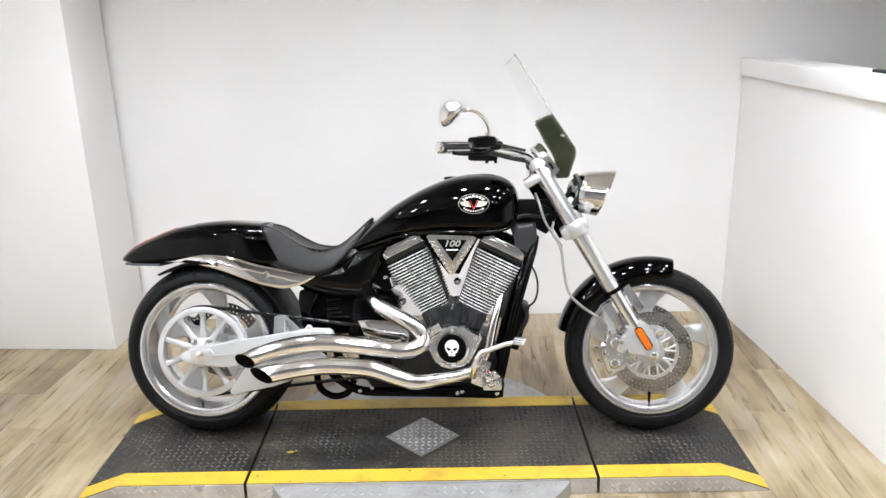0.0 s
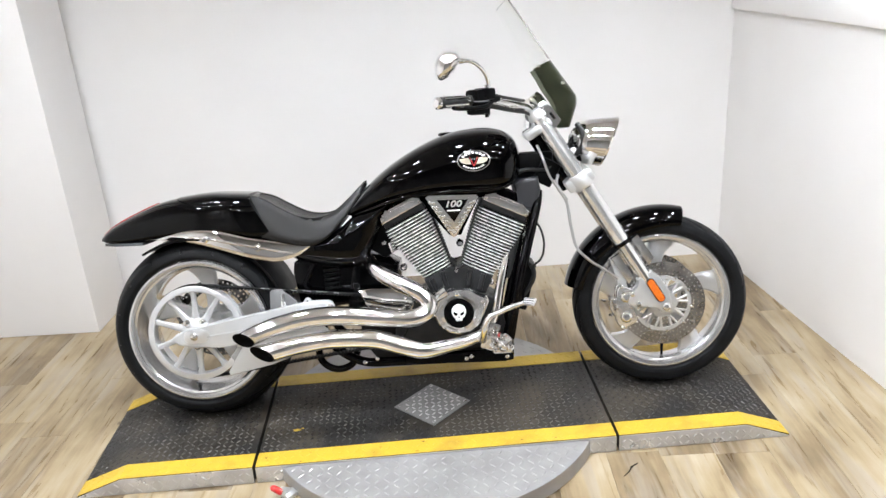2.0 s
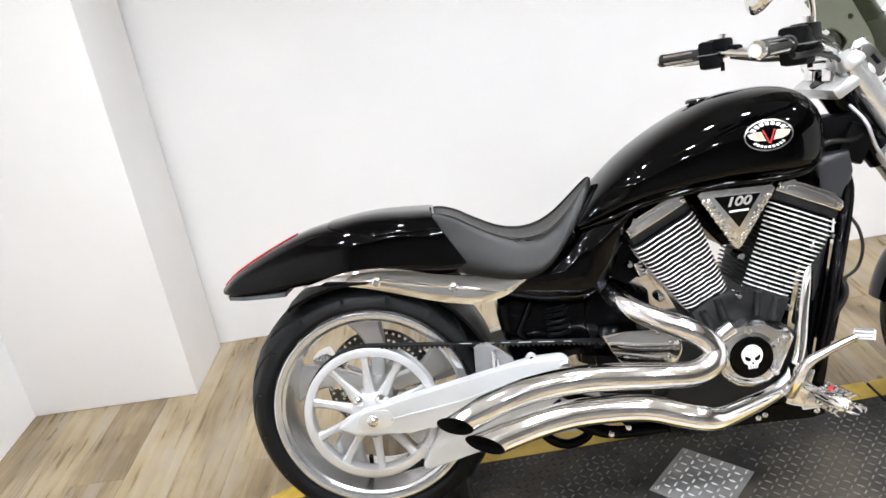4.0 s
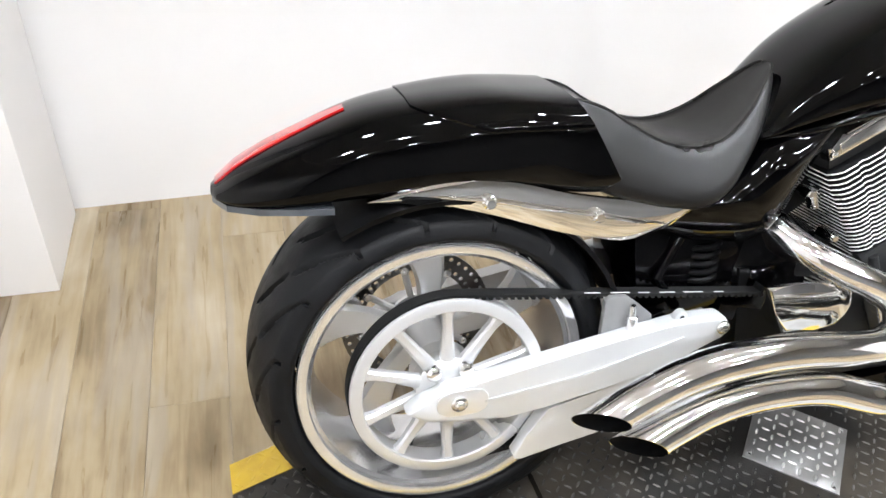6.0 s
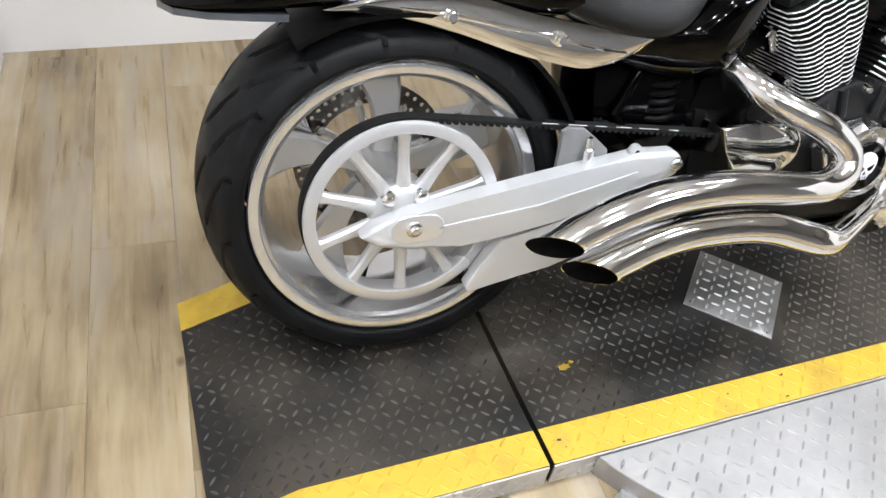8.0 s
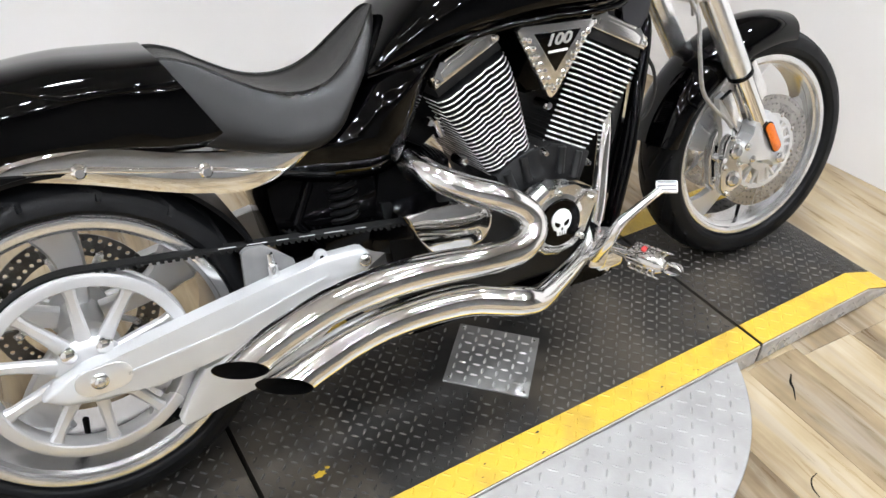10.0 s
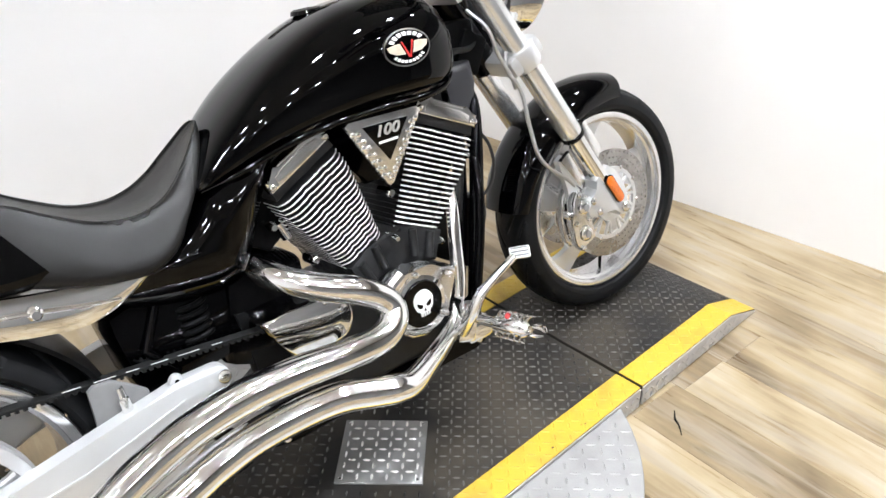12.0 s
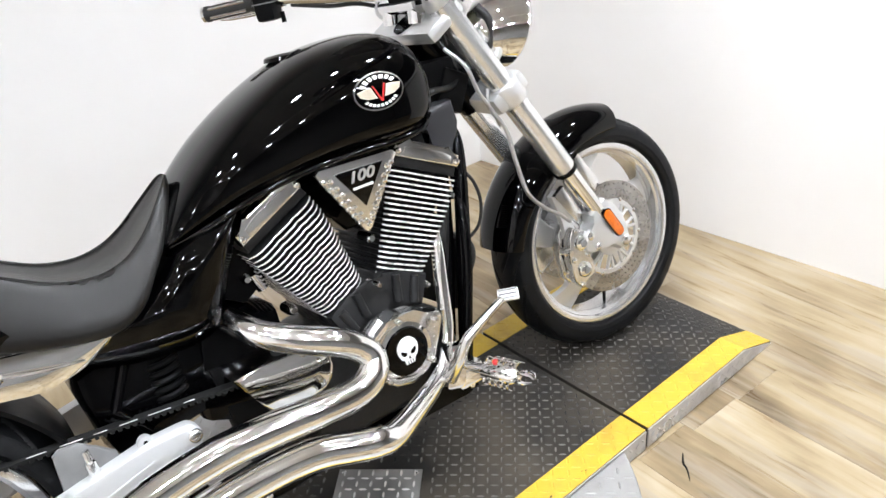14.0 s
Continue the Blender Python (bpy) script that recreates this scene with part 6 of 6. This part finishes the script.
# headlamp
hl = lathe([(0.001, -0.075), (0.030, -0.072), (0.055, -0.055), (0.074, -0.025), (0.082, 0.010), (0.084, 0.050), (0.086, 0.056), (0.084, 0.062), (0.078, 0.060), (0.076, 0.030), (0.060, 0.010), (0.001, 0.004)], (0, 0, 0), 48, axis="x", closed=False)
for v in hl.verts:
    if v.co.x > 0.02:
        v.co.x += (v.co.z + 0.02) * 0.42 * min(1, (v.co.x - 0.02) / 0.03)
for v in hl.verts:
    v.co += Vector((0.600, 0, 0.895))
lamp_ = part("headlamp", hl, CHROME, bike, "teardrop chrome headlamp")
bm = lathe([(0.001, 0.050), (0.045, 0.046), (0.076, 0.036), (0.076, 0.033), (0.045, 0.043), (0.001, 0.047)], (0, 0, 0), 40, axis="x")
for v in bm.verts:
    v.co.x += (v.co.z + 0.02) * 0.42 * 0.6
    v.co += Vector((0.600, 0, 0.895))
part("headlamp_glass", bm, HLGLASS, lamp_)
part("headlamp_bracket", tubes(([(0.545, 0, 0.895), (0.505, 0, 0.86), (0.475, 0, 0.87)], 0.016, 4, 12)), PLASTIC, lamp_)
part("lamp_harness", tubes(([(0.555, -0.045, 0.965), (0.572, -0.060, 0.93), (0.566, -0.058, 0.88), (0.535, -0.04, 0.85)], 0.010, 6, 10)), CABLE, lamp_)
part("horn_bracket", box(bmesh.new(), (0.535, -0.03, 0.855), (0.03, 0.05, 0.05), (0, 30, 0), 0.006), SATIN, lamp_)

# windshield: clear above, smoked below
def shield(z0, z1, material, name, label, wide, parent):
    """A band of the screen, bowed round the fork, between two heights."""
    bm = bmesh.new()
    rings = []
    for s in np.linspace(z0, z1, 16):
        w = wide(s)
        front = float(np.interp(s, (0.955, 1.03, 1.06, 1.19, 1.31, 1.42), (0.535, 0.560, 0.562, 0.475, 0.402, 0.330)))
        deep = float(np.interp(s, (0.955, 1.06, 1.16, 1.27, 1.40), (0.045, 0.085, 0.066, 0.060, 0.040)))
        row, back = [], []
        for u in np.linspace(-1, 1, 21):
            y = w * math.sin(u * 1.25) / math.sin(1.25)
            x = front - deep * (1 - math.cos(u * 1.25)) / (1 - math.cos(1.25))
            row.append((x, y, s - 0.030 * u * u * min(1.0, max(0.0, (s - 1.0) / 0.12))))
            back.append((x - 0.004, y * 0.995, s - 0.002 - 0.030 * u * u * min(1.0, max(0.0, (s - 1.0) / 0.12))))
        rings.append(row + back[::-1])
    loft(bm, rings)
    return part(name, bm, material, parent, label, sharp=50)
ws = shield(0.955, 1.190, SHIELDD, "windshield", "small windshield, smoked below and clear above", lambda s: 0.060 + 0.062 * min(1, (s - 0.955) / 0.15), bike)
ws.visible_shadow = False
cl = shield(1.194, 1.412, SHIELD, "clear_screen", "clear plastic upper screen", lambda s: 0.122 - 0.10 * max(0, s - 1.22) - 0.9 * max(0, s - 1.34) ** 1.6, ws)
cl.visible_shadow = False
for side in (-1, 1):
    bm = plate([(0.424, 1.046), (0.440, 1.052), (0.462, 1.030), (0.496, 0.985), (0.488, 0.972), (0.446, 0.928), (0.420, 0.948), (0.395, 0.982), (0.408, 1.015)], side * 0.122, side * 0.110, 0.003)
    part("screen_bracket", bm, POLISH, ws)
    part("bracket_slot", plate([(0.470, 0.985), (0.478, 0.990), (0.462, 1.012), (0.455, 1.006)], side * 0.1235, side * 0.118), SOOT, ws)
    for x, z in ((0.430, 1.028), (0.452, 0.948)):
        part("screen_bolt", bolt((x, side * 0.121, z), (0, side, 0), 0.008, 0.006), CHROME, ws)
    for z, yy, xx in ((1.165, 0.112, 0.425), (1.105, 0.085, 0.505), (1.045, 0.062, 0.522)):
        part("screen_rivet", solid([(0.007, 0), (0.006, 0.6), (0.003, 1)], (xx, side * yy, z), (xx + 0.006, side * (yy + 0.008), z), 12), CHROME, ws)
# the front end is steered a little to the right
STEER = Matrix.Translation(TOP) @ Matrix.Rotation(radians(4.0), 4, fd) @ Matrix.Translation(-TOP)
STEERED = {"front_wheel", "fork", "brake_caliper", "lower_yoke", "upper_yoke", "front_mudguard", "brake_hose", "handlebar", "control_cable", "mirror", "speedometer", "headlamp", "windshield"}
for ob in bike.children:
    if ob.name.split(".")[0] in STEERED:
        ob.matrix_basis = STEER

# ---- floor boards ----
PW, PL = 0.178, 1.22
bm = bmesh.new()
box(bm, (0.46, -1.4, -0.02), (5.7, 5.8, 0.03))
floor = tagged(part("floor", bm, SOOT), "oak-look vinyl plank floor in long boards", "floor", kind="structure")
def board(ya, yb):
    """Mesh of one board from ya to yb along its length, with eased edges."""
    bm = bmesh.new()
    x0, x1, y0, y1, b = 0.0002, PW - 0.0002, ya + 0.0002, yb - 0.0002, 0.0007
    lo = [(x0, y0, -0.004), (x1, y0, -0.004), (x1, y1, -0.004), (x0, y1, -0.004)]
    m1 = [(x0, y0, -b), (x1, y0, -b), (x1, y1, -b), (x0, y1, -b)]
    hi = [(x0 + b, y0 + b, 0), (x1 - b, y0 + b, 0), (x1 - b, y1 - b, 0), (x0 + b, y1 - b, 0)]
    loft(bm, [lo, m1, hi])
    return part("floor_board", bm, WOOD, floor, sharp=10)


first = None
rng = random.Random(4)
for i in range(-13, 18):
    off = rng.uniform(0, PL)
    x = i * PW + 0.03
    far, near = 1.35 + (x - 3.2) * 0.0444 + 0.04, -4.24
    for j in range(-5, 2):
        y = j * PL + off - 0.2
        if y > far - 0.02 or y + PL < near + 0.02:
            continue
        if y < near or y + PL > far:
            ob = board(max(y, near) - y, min(y + PL, far) - y)
        elif first is None:
            ob = first = board(0.0, PL)
        else:
            ob = new("floor_board", first.data)
            ob.parent = floor
        ob.location = (x, y, 0)

# scuffs in the boards
part("scuff_mark", tubes(([(0.657, -0.467, 0.0004), (0.632, -0.487, 0.0006), (0.622, -0.505, 0.0006), (0.598, -0.531, 0.0004)], [0.0012, 0.003, 0.0022, 0.001], 5, 8)), SOOT, floor)
part("scuff_mark", tubes(([(0.470, -0.700, 0.0003), (0.447, -0.705, 0.0004), (0.430, -0.722, 0.0005), (0.424, -0.745, 0.0003)], [0.0008, 0.0014, 0.0018, 0.0008], 5, 8)), SOOT, floor)
